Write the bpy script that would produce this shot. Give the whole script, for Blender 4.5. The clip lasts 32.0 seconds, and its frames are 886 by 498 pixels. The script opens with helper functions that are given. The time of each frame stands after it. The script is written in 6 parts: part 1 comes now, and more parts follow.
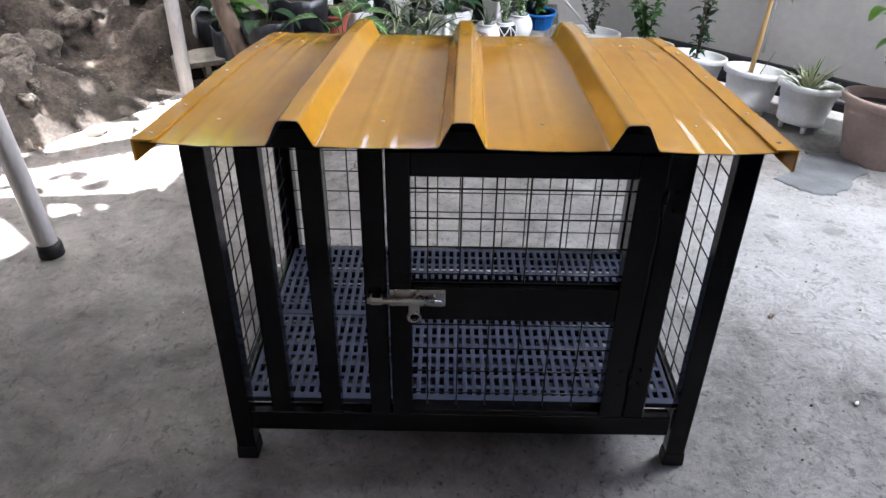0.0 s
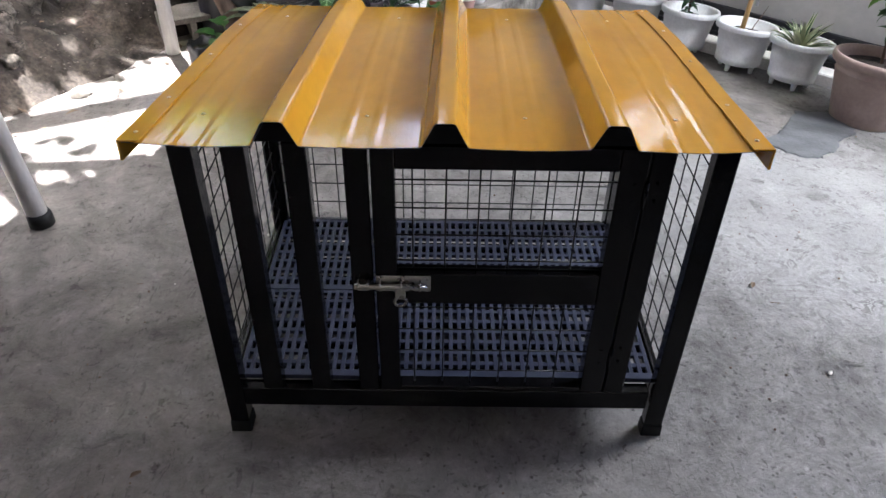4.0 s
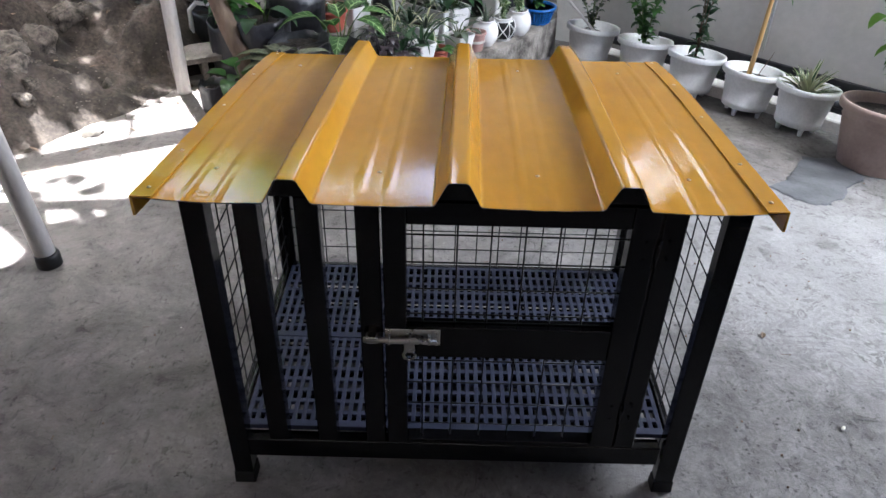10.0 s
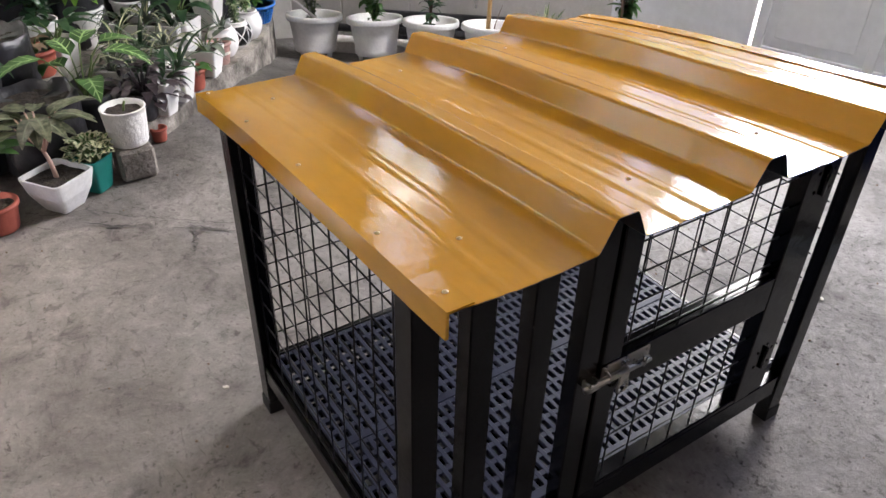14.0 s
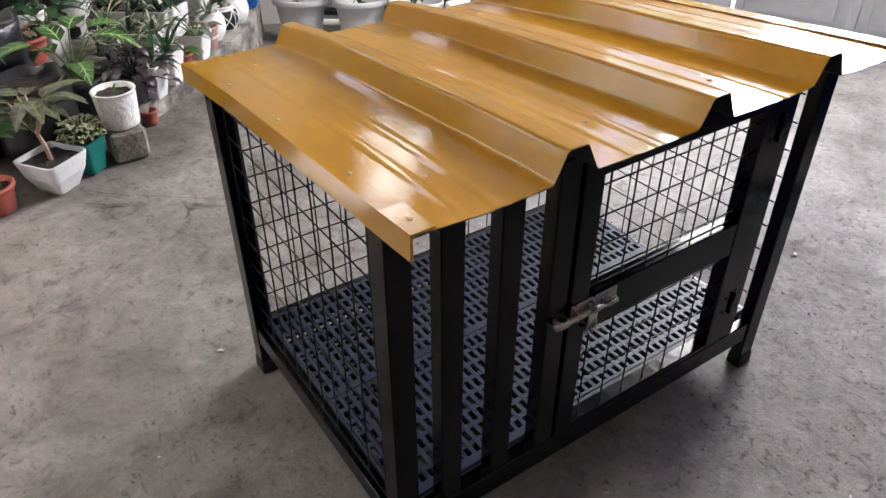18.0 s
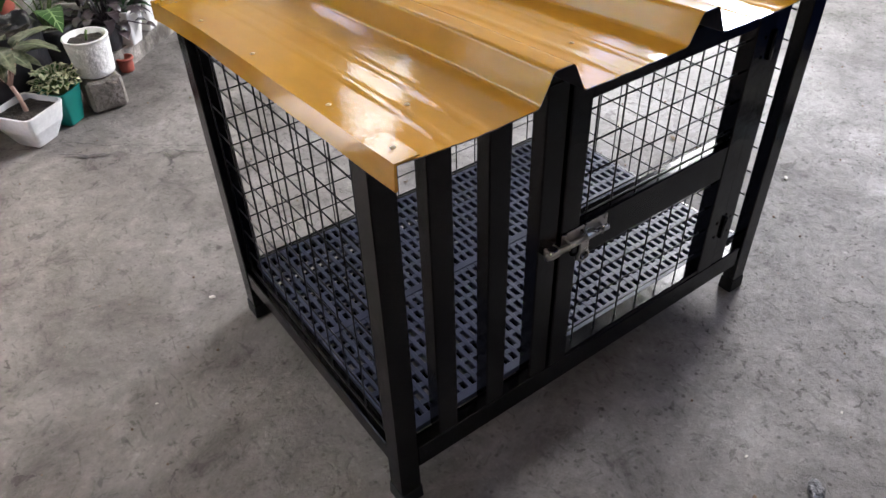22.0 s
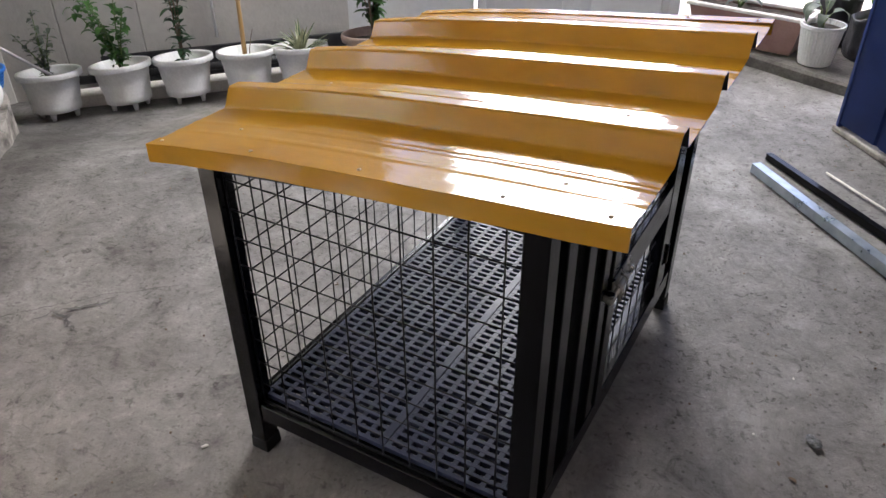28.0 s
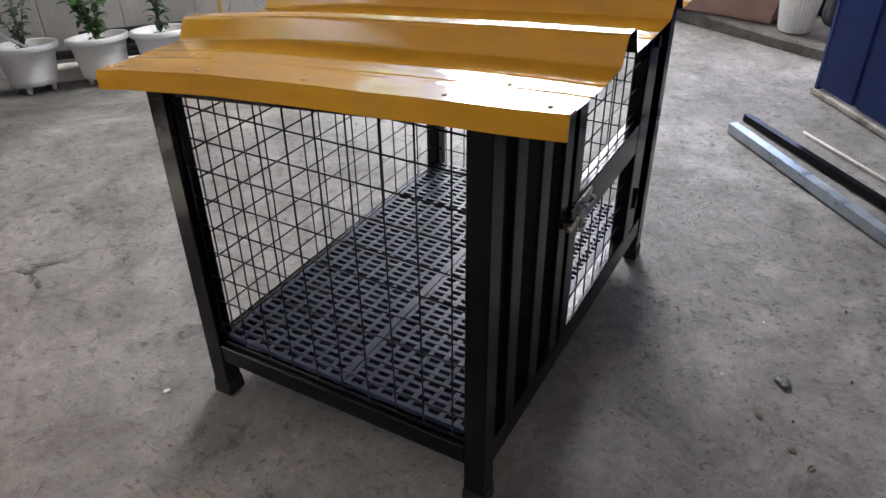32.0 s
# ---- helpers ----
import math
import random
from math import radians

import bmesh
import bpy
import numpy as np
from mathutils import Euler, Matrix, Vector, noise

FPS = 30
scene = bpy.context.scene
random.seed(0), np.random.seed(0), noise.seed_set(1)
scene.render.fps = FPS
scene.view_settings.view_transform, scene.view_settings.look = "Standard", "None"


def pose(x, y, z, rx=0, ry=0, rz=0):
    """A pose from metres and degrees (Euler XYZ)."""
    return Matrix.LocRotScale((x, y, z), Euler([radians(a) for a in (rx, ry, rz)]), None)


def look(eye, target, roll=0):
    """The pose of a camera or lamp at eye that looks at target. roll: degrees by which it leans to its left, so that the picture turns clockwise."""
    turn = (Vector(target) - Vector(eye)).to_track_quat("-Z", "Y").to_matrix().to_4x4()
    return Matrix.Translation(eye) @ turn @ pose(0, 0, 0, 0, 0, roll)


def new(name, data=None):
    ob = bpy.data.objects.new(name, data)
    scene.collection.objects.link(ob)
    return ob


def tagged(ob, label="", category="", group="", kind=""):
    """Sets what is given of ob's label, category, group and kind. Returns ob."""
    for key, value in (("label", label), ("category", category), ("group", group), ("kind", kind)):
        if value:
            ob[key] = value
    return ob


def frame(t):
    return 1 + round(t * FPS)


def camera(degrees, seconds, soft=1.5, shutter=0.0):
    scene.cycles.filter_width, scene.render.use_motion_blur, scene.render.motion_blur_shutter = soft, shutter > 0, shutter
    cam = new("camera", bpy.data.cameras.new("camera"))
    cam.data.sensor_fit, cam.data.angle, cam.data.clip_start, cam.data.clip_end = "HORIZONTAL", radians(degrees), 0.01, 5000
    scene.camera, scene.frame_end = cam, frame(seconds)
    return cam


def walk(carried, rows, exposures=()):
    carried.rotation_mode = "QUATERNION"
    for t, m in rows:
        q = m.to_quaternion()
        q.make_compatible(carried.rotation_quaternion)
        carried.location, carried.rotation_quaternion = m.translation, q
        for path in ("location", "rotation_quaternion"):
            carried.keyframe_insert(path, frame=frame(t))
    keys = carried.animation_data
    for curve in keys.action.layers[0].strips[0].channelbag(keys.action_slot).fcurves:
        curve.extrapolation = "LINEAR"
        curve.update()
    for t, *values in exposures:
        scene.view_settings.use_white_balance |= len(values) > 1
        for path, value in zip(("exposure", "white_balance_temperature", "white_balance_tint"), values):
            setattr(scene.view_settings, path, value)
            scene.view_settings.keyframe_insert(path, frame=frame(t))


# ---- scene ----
cam = camera(61.6, 32.0)
PATH = [
    (0, (-0.011, -1.095, 1.247), (-0.018, 0.586, 0.164), 0.8),
    (0.5, (-0.008, -1.094, 1.251), (-0.014, 0.587, 0.166), 0.2),
    (1, (-0.005, -1.093, 1.244), (-0.01, 0.583, 0.153), 0.2),
    (1.5, (-0.002, -1.089, 1.232), (0.004, 0.573, 0.12), 0.7),
    (2, (0.0, -1.093, 1.231), (0.011, 0.572, 0.122), 1.1),
    (2.5, (0.002, -1.091, 1.226), (0.007, 0.566, 0.106), 1.2),
    (4.5, (0.002, -1.042, 1.378), (0.022, 0.501, 0.106), 1.1),
    (5, (0.003, -1.01, 1.414), (0.032, 0.493, 0.095), 1.4),
    (5.5, (0.002, -1.002, 1.451), (0.005, 0.525, 0.16), 0.6),
    (6, (0.003, -1.005, 1.471), (0.007, 0.562, 0.229), 0.9),
    (6.5, (0.001, -1.01, 1.482), (0.011, 0.58, 0.269), 1.4),
    (7, (0.007, -1.007, 1.478), (0.019, 0.571, 0.25), 1.2),
    (7.5, (0.003, -1.013, 1.473), (-0.015, 0.561, 0.24), 0.7),
    (8, (0.002, -1.023, 1.476), (-0.014, 0.556, 0.248), 1.1),
    (8.5, (0.009, -1.01, 1.463), (0.007, 0.565, 0.23), 1.4),
    (9, (0.003, -0.999, 1.424), (-0.006, 0.586, 0.204), 0.7),
    (9.5, (-0.006, -1.005, 1.375), (-0.009, 0.585, 0.162), 1.1),
    (10, (-0.011, -1.038, 1.36), (-0.008, 0.601, 0.215), 1.5),
    (10.5, (-0.013, -1.053, 1.341), (0.02, 0.597, 0.213), 2.2),
    (11, (-0.014, -1.072, 1.342), (-0.007, 0.594, 0.235), 1.4),
    (11.5, (-0.057, -1.051, 1.325), (-0.053, 0.6, 0.196), 3.1),
    (12, (-0.244, -0.963, 1.317), (-0.061, 0.659, 0.162), 2.2),
    (12.5, (-0.393, -0.849, 1.283), (-0.012, 0.713, 0.094), 1.7),
    (13, (-0.452, -0.671, 1.25), (0.053, 0.848, 0.051), 1.6),
    (13.5, (-0.634, -0.551, 1.238), (0.124, 0.862, 0.043), 2.3),
    (14, (-0.778, -0.55, 1.234), (0.145, 0.816, 0.1), 1.3),
    (14.5, (-0.776, -0.612, 1.229), (0.163, 0.765, 0.124), 2.3),
    (16.5, (-0.791, -0.647, 1.227), (0.141, 0.744, 0.132), 0.1),
    (17, (-0.792, -0.645, 1.223), (0.143, 0.725, 0.106), 0.3),
    (17.5, (-0.798, -0.652, 1.226), (0.146, 0.706, 0.101), 0.7),
    (18, (-0.799, -0.646, 1.22), (0.119, 0.703, 0.064), -0.2),
    (18.5, (-0.796, -0.638, 1.224), (0.134, 0.706, 0.071), -1.4),
    (19, (-0.794, -0.64, 1.223), (0.139, 0.708, 0.077), -1.8),
    (19.5, (-0.795, -0.64, 1.223), (0.135, 0.705, 0.071), -2.1),
    (20, (-0.794, -0.64, 1.221), (0.143, 0.685, 0.051), -1.6),
    (20.5, (-0.794, -0.643, 1.215), (0.126, 0.655, 0.004), -1.4),
    (21, (-0.791, -0.642, 1.208), (0.114, 0.64, -0.033), -1.9),
    (21.5, (-0.789, -0.64, 1.201), (0.105, 0.626, -0.065), -1.8),
    (22, (-0.792, -0.645, 1.198), (0.088, 0.616, -0.08), -2.1),
    (22.5, (-0.796, -0.648, 1.191), (0.08, 0.609, -0.094), -2.2),
    (23, (-0.841, -0.617, 1.185), (0.104, 0.604, -0.087), -1.1),
    (23.5, (-0.93, -0.574, 1.19), (0.075, 0.658, -0.023), -2.6),
    (24, (-0.996, -0.513, 1.19), (0.137, 0.663, 0.036), -2.1),
    (24.5, (-1.141, -0.471, 1.215), (0.088, 0.639, 0.093), -0.2),
    (25, (-1.159, -0.359, 1.224), (0.18, 0.596, 0.086), -1.5),
    (25.5, (-1.172, -0.307, 1.236), (0.215, 0.585, 0.105), -1.3),
    (26, (-1.182, -0.283, 1.234), (0.224, 0.579, 0.101), -0.6),
    (26.5, (-1.195, -0.263, 1.24), (0.245, 0.562, 0.124), -0.5),
    (28.5, (-1.219, -0.293, 1.241), (0.235, 0.547, 0.154), -0.4),
    (29, (-1.219, -0.302, 1.236), (0.218, 0.538, 0.127), -0.6),
    (29.5, (-1.227, -0.308, 1.231), (0.198, 0.526, 0.102), -1.1),
    (30, (-1.229, -0.31, 1.227), (0.187, 0.518, 0.082), -1.1),
    (30.5, (-1.234, -0.31, 1.222), (0.165, 0.52, 0.059), -1.4),
    (31, (-1.236, -0.313, 1.213), (0.152, 0.505, 0.028), -1.8),
    (31.5, (-1.238, -0.32, 1.198), (0.15, 0.489, 0.007), -1.7),
    (32, (-1.23, -0.368, 1.127), (0.226, 0.457, 0.031), -0.7),
]
walk(cam, [(t, look(eye, target, roll)) for t, eye, target, roll in PATH], exposures=[(0.0, 3.51, 5770, 13), (2.5, 3.46, 5770, 13), (5.0, 3.16, 5900, 13), (11.0, 3.26, 5700, 12), (14.0, 3.41, 6420, 16), (21.0, 3.51, 6250, 15), (23.0, 3.61, 6190, 14), (26.0, 3.21, 6320, 14), (30.0, 3.16, 6270, 14), (32.0, 3.26, 6220, 13)])

# world: open sky round a roofed yard, sun high over the rear left
world = bpy.data.worlds.new("world")
scene.world = world
world.use_nodes = True
wn = world.node_tree
sky = wn.nodes.new("ShaderNodeTexSky")
sky.sky_type = "NISHITA"
sky.sun_disc = False
sky.air_density, sky.dust_density, sky.ozone_density = 0.45, 7.0, 0.5
SUN_EL, SUN_AZ = 72.0, 330.0
sky.sun_elevation, sky.sun_rotation = radians(SUN_EL), radians(SUN_AZ)
wn.links.new(sky.outputs[0], wn.nodes["Background"].inputs[0])
wn.nodes["Background"].inputs[1].default_value = 0.15
sun = new("sun", bpy.data.lights.new("sun", "SUN"))
sun.data.energy, sun.data.angle, sun.data.color = 5.0, radians(0.5), (1.0, 0.95, 0.87)
sd = Vector((math.sin(radians(SUN_AZ)) * math.cos(radians(SUN_EL)), math.cos(radians(SUN_AZ)) * math.cos(radians(SUN_EL)), math.sin(radians(SUN_EL))))
sun.matrix_world = look(sd * 20, (0, 0, 0))

# area lamps added to boost skylight at the openings: beyond the panel gate, and over the rear wall
for name, w, h, power, eye, target in (("side_opening_fill", 1.5, 1.2, 23.5, (2.90, 1.52, 2.02), (0.9, 2.0, 0.0)),
                                       ("rear_opening_fill", 0.45, 0.4, 0.6, (1.38, 3.34, 2.05), (0.0, 0.0, 0.3))):
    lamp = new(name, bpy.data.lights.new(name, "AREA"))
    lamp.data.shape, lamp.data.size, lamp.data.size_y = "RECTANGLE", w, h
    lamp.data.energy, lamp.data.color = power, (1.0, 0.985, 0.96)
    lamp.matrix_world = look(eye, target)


# ---- materials ----
def mat(name, col, col2=None, rough=0.5, metal=0.0, scale=8.0, detail=6.0, bump=0.0, bscale=None, rvar=0.0, coat=0.0, fine=0.0, spec=0.5, lo=0.35, hi=0.65, island=0.0, rand=0.0, stretch=(1, 1, 1), thin=0.0):
    m = bpy.data.materials.new(name)
    m.use_nodes = True
    nt = m.node_tree
    n, l = nt.nodes, nt.links
    b = n["Principled BSDF"]
    b.inputs["Metallic"].default_value = metal
    b.inputs["Roughness"].default_value = rough
    b.inputs["Specular IOR Level"].default_value = spec
    if coat:
        b.inputs["Coat Weight"].default_value = coat
        b.inputs["Coat Roughness"].default_value = 0.06
    tc = n.new("ShaderNodeTexCoord")
    mp = n.new("ShaderNodeMapping")
    mp.inputs["Scale"].default_value = stretch
    l.new(tc.outputs["Object"], mp.inputs[0])
    big = n.new("ShaderNodeTexNoise")
    big.inputs["Scale"].default_value, big.inputs["Detail"].default_value, big.inputs["Roughness"].default_value = scale, detail, 0.6
    l.new(mp.outputs[0], big.inputs["Vector"])
    ramp = n.new("ShaderNodeValToRGB")
    ramp.color_ramp.elements[0].position, ramp.color_ramp.elements[1].position = lo, hi
    ramp.color_ramp.elements[0].color = (*col, 1)
    ramp.color_ramp.elements[1].color = (*(col2 or col), 1)
    l.new(big.outputs[0], ramp.inputs[0])
    colour = ramp.outputs[0]
    if fine or island or rand:
        hsv = n.new("ShaderNodeHueSaturation")
        l.new(colour, hsv.inputs["Color"])
        total = n.new("ShaderNodeMath")
        total.operation = "ADD"
        total.inputs[0].default_value = 1.0
        total.inputs[1].default_value = 0.0
        if fine:
            fn = n.new("ShaderNodeTexNoise")
            fn.inputs["Scale"].default_value, fn.inputs["Detail"].default_value = scale * 14, 3
            l.new(mp.outputs[0], fn.inputs["Vector"])
            mr = n.new("ShaderNodeMapRange")
            mr.inputs["From Min"].default_value, mr.inputs["From Max"].default_value = 0.3, 0.7
            mr.inputs["To Min"].default_value, mr.inputs["To Max"].default_value = -fine, fine
            l.new(fn.outputs[0], mr.inputs[0])
            l.new(mr.outputs[0], total.inputs[1])
        out = total.outputs[0]
        for amount, node, sock in ((island, "ShaderNodeNewGeometry", "Random Per Island"), (rand, "ShaderNodeObjectInfo", "Random")):
            if amount:
                g = n.new(node)
                mr = n.new("ShaderNodeMapRange")
                mr.inputs["To Min"].default_value, mr.inputs["To Max"].default_value = -amount, amount
                l.new(g.outputs[sock], mr.inputs[0])
                ad = n.new("ShaderNodeMath")
                ad.operation = "ADD"
                l.new(out, ad.inputs[0])
                l.new(mr.outputs[0], ad.inputs[1])
                out = ad.outputs[0]
        l.new(out, hsv.inputs["Value"])
        colour = hsv.outputs[0]
    l.new(colour, b.inputs["Base Color"])
    if rvar:
        mr = n.new("ShaderNodeMapRange")
        mr.inputs["From Min"].default_value, mr.inputs["From Max"].default_value = 0.3, 0.7
        mr.inputs["To Min"].default_value, mr.inputs["To Max"].default_value = max(0.02, rough - rvar), rough + rvar
        l.new(big.outputs[0], mr.inputs[0])
        l.new(mr.outputs[0], b.inputs["Roughness"])
    if bump:
        bn = n.new("ShaderNodeTexNoise")
        bn.inputs["Scale"].default_value, bn.inputs["Detail"].default_value = bscale or scale * 4, 5
        l.new(mp.outputs[0], bn.inputs["Vector"])
        bu = n.new("ShaderNodeBump")
        bu.inputs["Strength"].default_value, bu.inputs["Distance"].default_value = bump, 0.01
        l.new(bn.outputs[0], bu.inputs["Height"])
        l.new(bu.outputs[0], b.inputs["Normal"])
    if thin:
        # thin leaves let part of the light through
        tr_, mx = n.new("ShaderNodeBsdfTranslucent"), n.new("ShaderNodeMixShader")
        mx.inputs[0].default_value = thin
        l.new(colour, tr_.inputs["Color"])
        l.new(b.outputs[0], mx.inputs[1])
        l.new(tr_.outputs[0], mx.inputs[2])
        l.new(mx.outputs[0], n["Material Output"].inputs["Surface"])
    return m


M_YELLOW = mat("yellow_paint", (0.445, 0.208, 0.012), (0.55, 0.28, 0.020), rough=0.075, scale=3, rvar=0.025, bump=0.03, bscale=150, fine=0.05, spec=0.5, stretch=(1, 0.45, 1))
M_UNDER = mat("dark_underside", (0.012, 0.012, 0.013), (0.02, 0.02, 0.022), rough=0.45, scale=10)
M_BLACK = mat("black_enamel", (0.002, 0.002, 0.0025), (0.005, 0.005, 0.006), rough=0.15, scale=14, rvar=0.05, bump=0.04, bscale=60, spec=0.2)
M_WIRE = mat("black_wire_paint", (0.004, 0.004, 0.004), (0.009, 0.009, 0.009), rough=0.35, scale=30, spec=0.3)
M_RUBBER = mat("black_rubber", (0.006, 0.006, 0.006), (0.012, 0.012, 0.012), rough=0.6, scale=30, spec=0.3)
M_PLASTIC = mat("blue_grey_plastic", (0.024, 0.028, 0.049), (0.040, 0.046, 0.074), spec=0.2, rough=0.42, scale=9, rvar=0.08, fine=0.08, rand=0.06)
M_STEEL = mat("bare_steel", (0.42, 0.40, 0.37), (0.56, 0.54, 0.50), rough=0.3, metal=1.0, scale=25, rvar=0.1)
M_SCREW = mat("painted_screw", (0.62, 0.44, 0.16), (0.72, 0.55, 0.26), rough=0.45, scale=40)
M_WHITE = mat("white_pot_plastic", (0.68, 0.68, 0.67), (0.80, 0.80, 0.795), rough=0.45, scale=6, fine=0.07, rvar=0.08, bump=0.05, bscale=20)
M_CERAMIC = mat("white_glazed_ceramic", (0.72, 0.71, 0.69), (0.80, 0.79, 0.77), rough=0.25, scale=6, fine=0.02)
M_STONEWHITE = mat("white_textured_pot", (0.66, 0.65, 0.63), (0.78, 0.77, 0.75), rough=0.6, scale=20, bump=0.5, bscale=60, fine=0.05)
M_TERRA = mat("terracotta", (0.27, 0.058, 0.038), (0.36, 0.09, 0.06), rough=0.6, scale=9, fine=0.08)
M_PINK = mat("pale_terracotta_plastic", (0.25, 0.178, 0.15), (0.37, 0.275, 0.235), rough=0.6, scale=5, fine=0.06)
M_PINKDARK = mat("faded_brown_pot", (0.30, 0.17, 0.15), (0.38, 0.23, 0.20), rough=0.55, scale=8, fine=0.06)
M_GREENPOT = mat("green_pot_plastic", (0.0, 0.13, 0.11), (0.005, 0.18, 0.15), rough=0.38, scale=8)
M_BLUEPOT = mat("blue_basket_plastic", (0.012, 0.12, 0.42), (0.02, 0.16, 0.52), rough=0.4, scale=8)
M_SOIL = mat("potting_soil", (0.018, 0.014, 0.011), (0.055, 0.042, 0.032), rough=0.95, scale=40, bump=1.0, bscale=120, fine=0.3)
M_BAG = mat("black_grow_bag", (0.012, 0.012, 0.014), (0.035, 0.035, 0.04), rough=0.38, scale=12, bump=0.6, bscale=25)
M_LEAF = mat("green_leaf", (0.042, 0.115, 0.028), (0.082, 0.195, 0.048), rough=0.38, scale=14, island=0.35, rand=0.22, thin=0.35)
M_LEAFDK = mat("dark_green_leaf", (0.024, 0.066, 0.029), (0.052, 0.11, 0.047), rough=0.35, scale=18, island=0.35, rand=0.22, thin=0.35)
M_LEAFLT = mat("light_green_leaf", (0.10, 0.22, 0.025), (0.17, 0.32, 0.05), rough=0.4, scale=14, island=0.25, rand=0.22, thin=0.35)
M_LEAFGREY = mat("grey_green_leaf", (0.09, 0.12, 0.085), (0.18, 0.21, 0.16), rough=0.5, scale=30, island=0.3, rand=0.22, thin=0.35)
M_LEAFCREAM = mat("cream_leaf_stripe", (0.42, 0.44, 0.26), (0.55, 0.56, 0.36), rough=0.42, scale=20, island=0.15, rand=0.22)
M_LEAFPURPLE = mat("blackish_purple_leaf", (0.022, 0.016, 0.02), (0.05, 0.035, 0.04), rough=0.4, scale=20, island=0.3, rand=0.22)
M_VEIN = mat("pale_vein", (0.24, 0.42, 0.14), (0.33, 0.5, 0.2), rough=0.45, scale=20, rand=0.22)
M_VARIEG = mat("variegated_leaf", (0.05, 0.13, 0.035), (0.42, 0.47, 0.30), rough=0.42, scale=90, detail=2, lo=0.42, hi=0.58, island=0.15, rand=0.22, thin=0.35)
M_MOTTLE = mat("mottled_leaf", (0.045, 0.062, 0.03), (0.19, 0.20, 0.125), rough=0.38, scale=55, detail=3, island=0.2, rand=0.22, thin=0.35)
M_VEINDULL = mat("dull_pale_vein", (0.13, 0.16, 0.085), (0.20, 0.23, 0.13), rough=0.45, scale=20, rand=0.22)
M_STEM = mat("green_stem", (0.07, 0.12, 0.03), (0.12, 0.17, 0.05), rough=0.5, scale=20)
M_PINKSTEM = mat("pinkish_stem", (0.40, 0.25, 0.20), (0.55, 0.38, 0.30), rough=0.5, scale=20)
M_BARK = mat("brown_bark", (0.10, 0.065, 0.045), (0.22, 0.155, 0.11), rough=0.85, scale=14, bump=0.8, bscale=40, stretch=(1, 1, 0.4))
M_CANE = mat("bamboo_cane", (0.42, 0.25, 0.09), (0.55, 0.36, 0.15), rough=0.45, scale=12, stretch=(1, 1, 0.3))
M_CONCRETE = mat("cast_concrete", (0.085, 0.075, 0.064), (0.34, 0.31, 0.275), rough=0.88, scale=8, bump=0.9, bscale=40, fine=0.16, lo=0.38, hi=0.60)
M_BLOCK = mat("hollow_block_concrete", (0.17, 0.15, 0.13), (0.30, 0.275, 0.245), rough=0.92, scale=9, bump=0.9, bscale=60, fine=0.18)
M_WALLGREY = mat("grey_painted_render", (0.43, 0.415, 0.39), (0.51, 0.49, 0.46), rough=0.75, scale=1.6, bump=0.25, bscale=50, fine=0.05)
M_WALLWHITE = mat("white_painted_render", (0.62, 0.64, 0.66), (0.74, 0.76, 0.78), rough=0.6, scale=1.5, bump=0.2, bscale=40, fine=0.04)
M_PATCH = mat("smooth_cement_patch", (0.062, 0.064, 0.067), (0.135, 0.139, 0.143), rough=0.6, scale=9, bump=0.25, bscale=60, fine=0.1, rvar=0.1)
M_CURBWHITE = mat("whitewashed_curb", (0.66, 0.63, 0.60), (0.82, 0.79, 0.76), rough=0.8, scale=6, bump=0.4, bscale=40, fine=0.1)
M_POLE = mat("dull_galvanised_pipe", (0.50, 0.485, 0.47), (0.74, 0.72, 0.70), rough=0.5, metal=0.1, scale=8, stretch=(1, 1, 0.3), fine=0.08)
M_BLUE = mat("blue_painted_sheet", (0.006, 0.022, 0.11), (0.010, 0.032, 0.15), rough=0.4, scale=5, fine=0.05)
M_GALV = mat("galvanised_tube", (0.33, 0.39, 0.44), (0.48, 0.54, 0.60), rough=0.34, metal=0.75, scale=18, rvar=0.1)
M_CEIL = mat("dull_sheet_ceiling", (0.40, 0.38, 0.355), (0.50, 0.48, 0.45), rough=0.6, scale=2, fine=0.05)
M_DIRT = mat("dry_brown_soil", (0.018, 0.014, 0.011), (0.105, 0.085, 0.068), rough=0.97, scale=5, detail=9, bump=1.0, bscale=34, fine=0.4, lo=0.36, hi=0.66)
M_ROCK = mat("weathered_rock", (0.045, 0.037, 0.03), (0.27, 0.232, 0.19), rough=0.92, scale=4, bump=0.9, bscale=28, fine=0.2, rand=0.2)
M_FOIL = mat("crumpled_foil", (0.05, 0.05, 0.05), (0.18, 0.18, 0.18), rough=0.35, metal=0.7, scale=60, bump=0.5)
M_PALELITTER = mat("pale_litter", (0.55, 0.52, 0.46), (0.68, 0.65, 0.58), rough=0.7, scale=30)
M_DRYLEAF = mat("dry_leaf", (0.10, 0.065, 0.04), (0.2, 0.14, 0.085), rough=0.8, scale=30, island=0.3)
M_ROPE = mat("pale_cord", (0.55, 0.53, 0.5), (0.65, 0.63, 0.6), rough=0.8, scale=60)


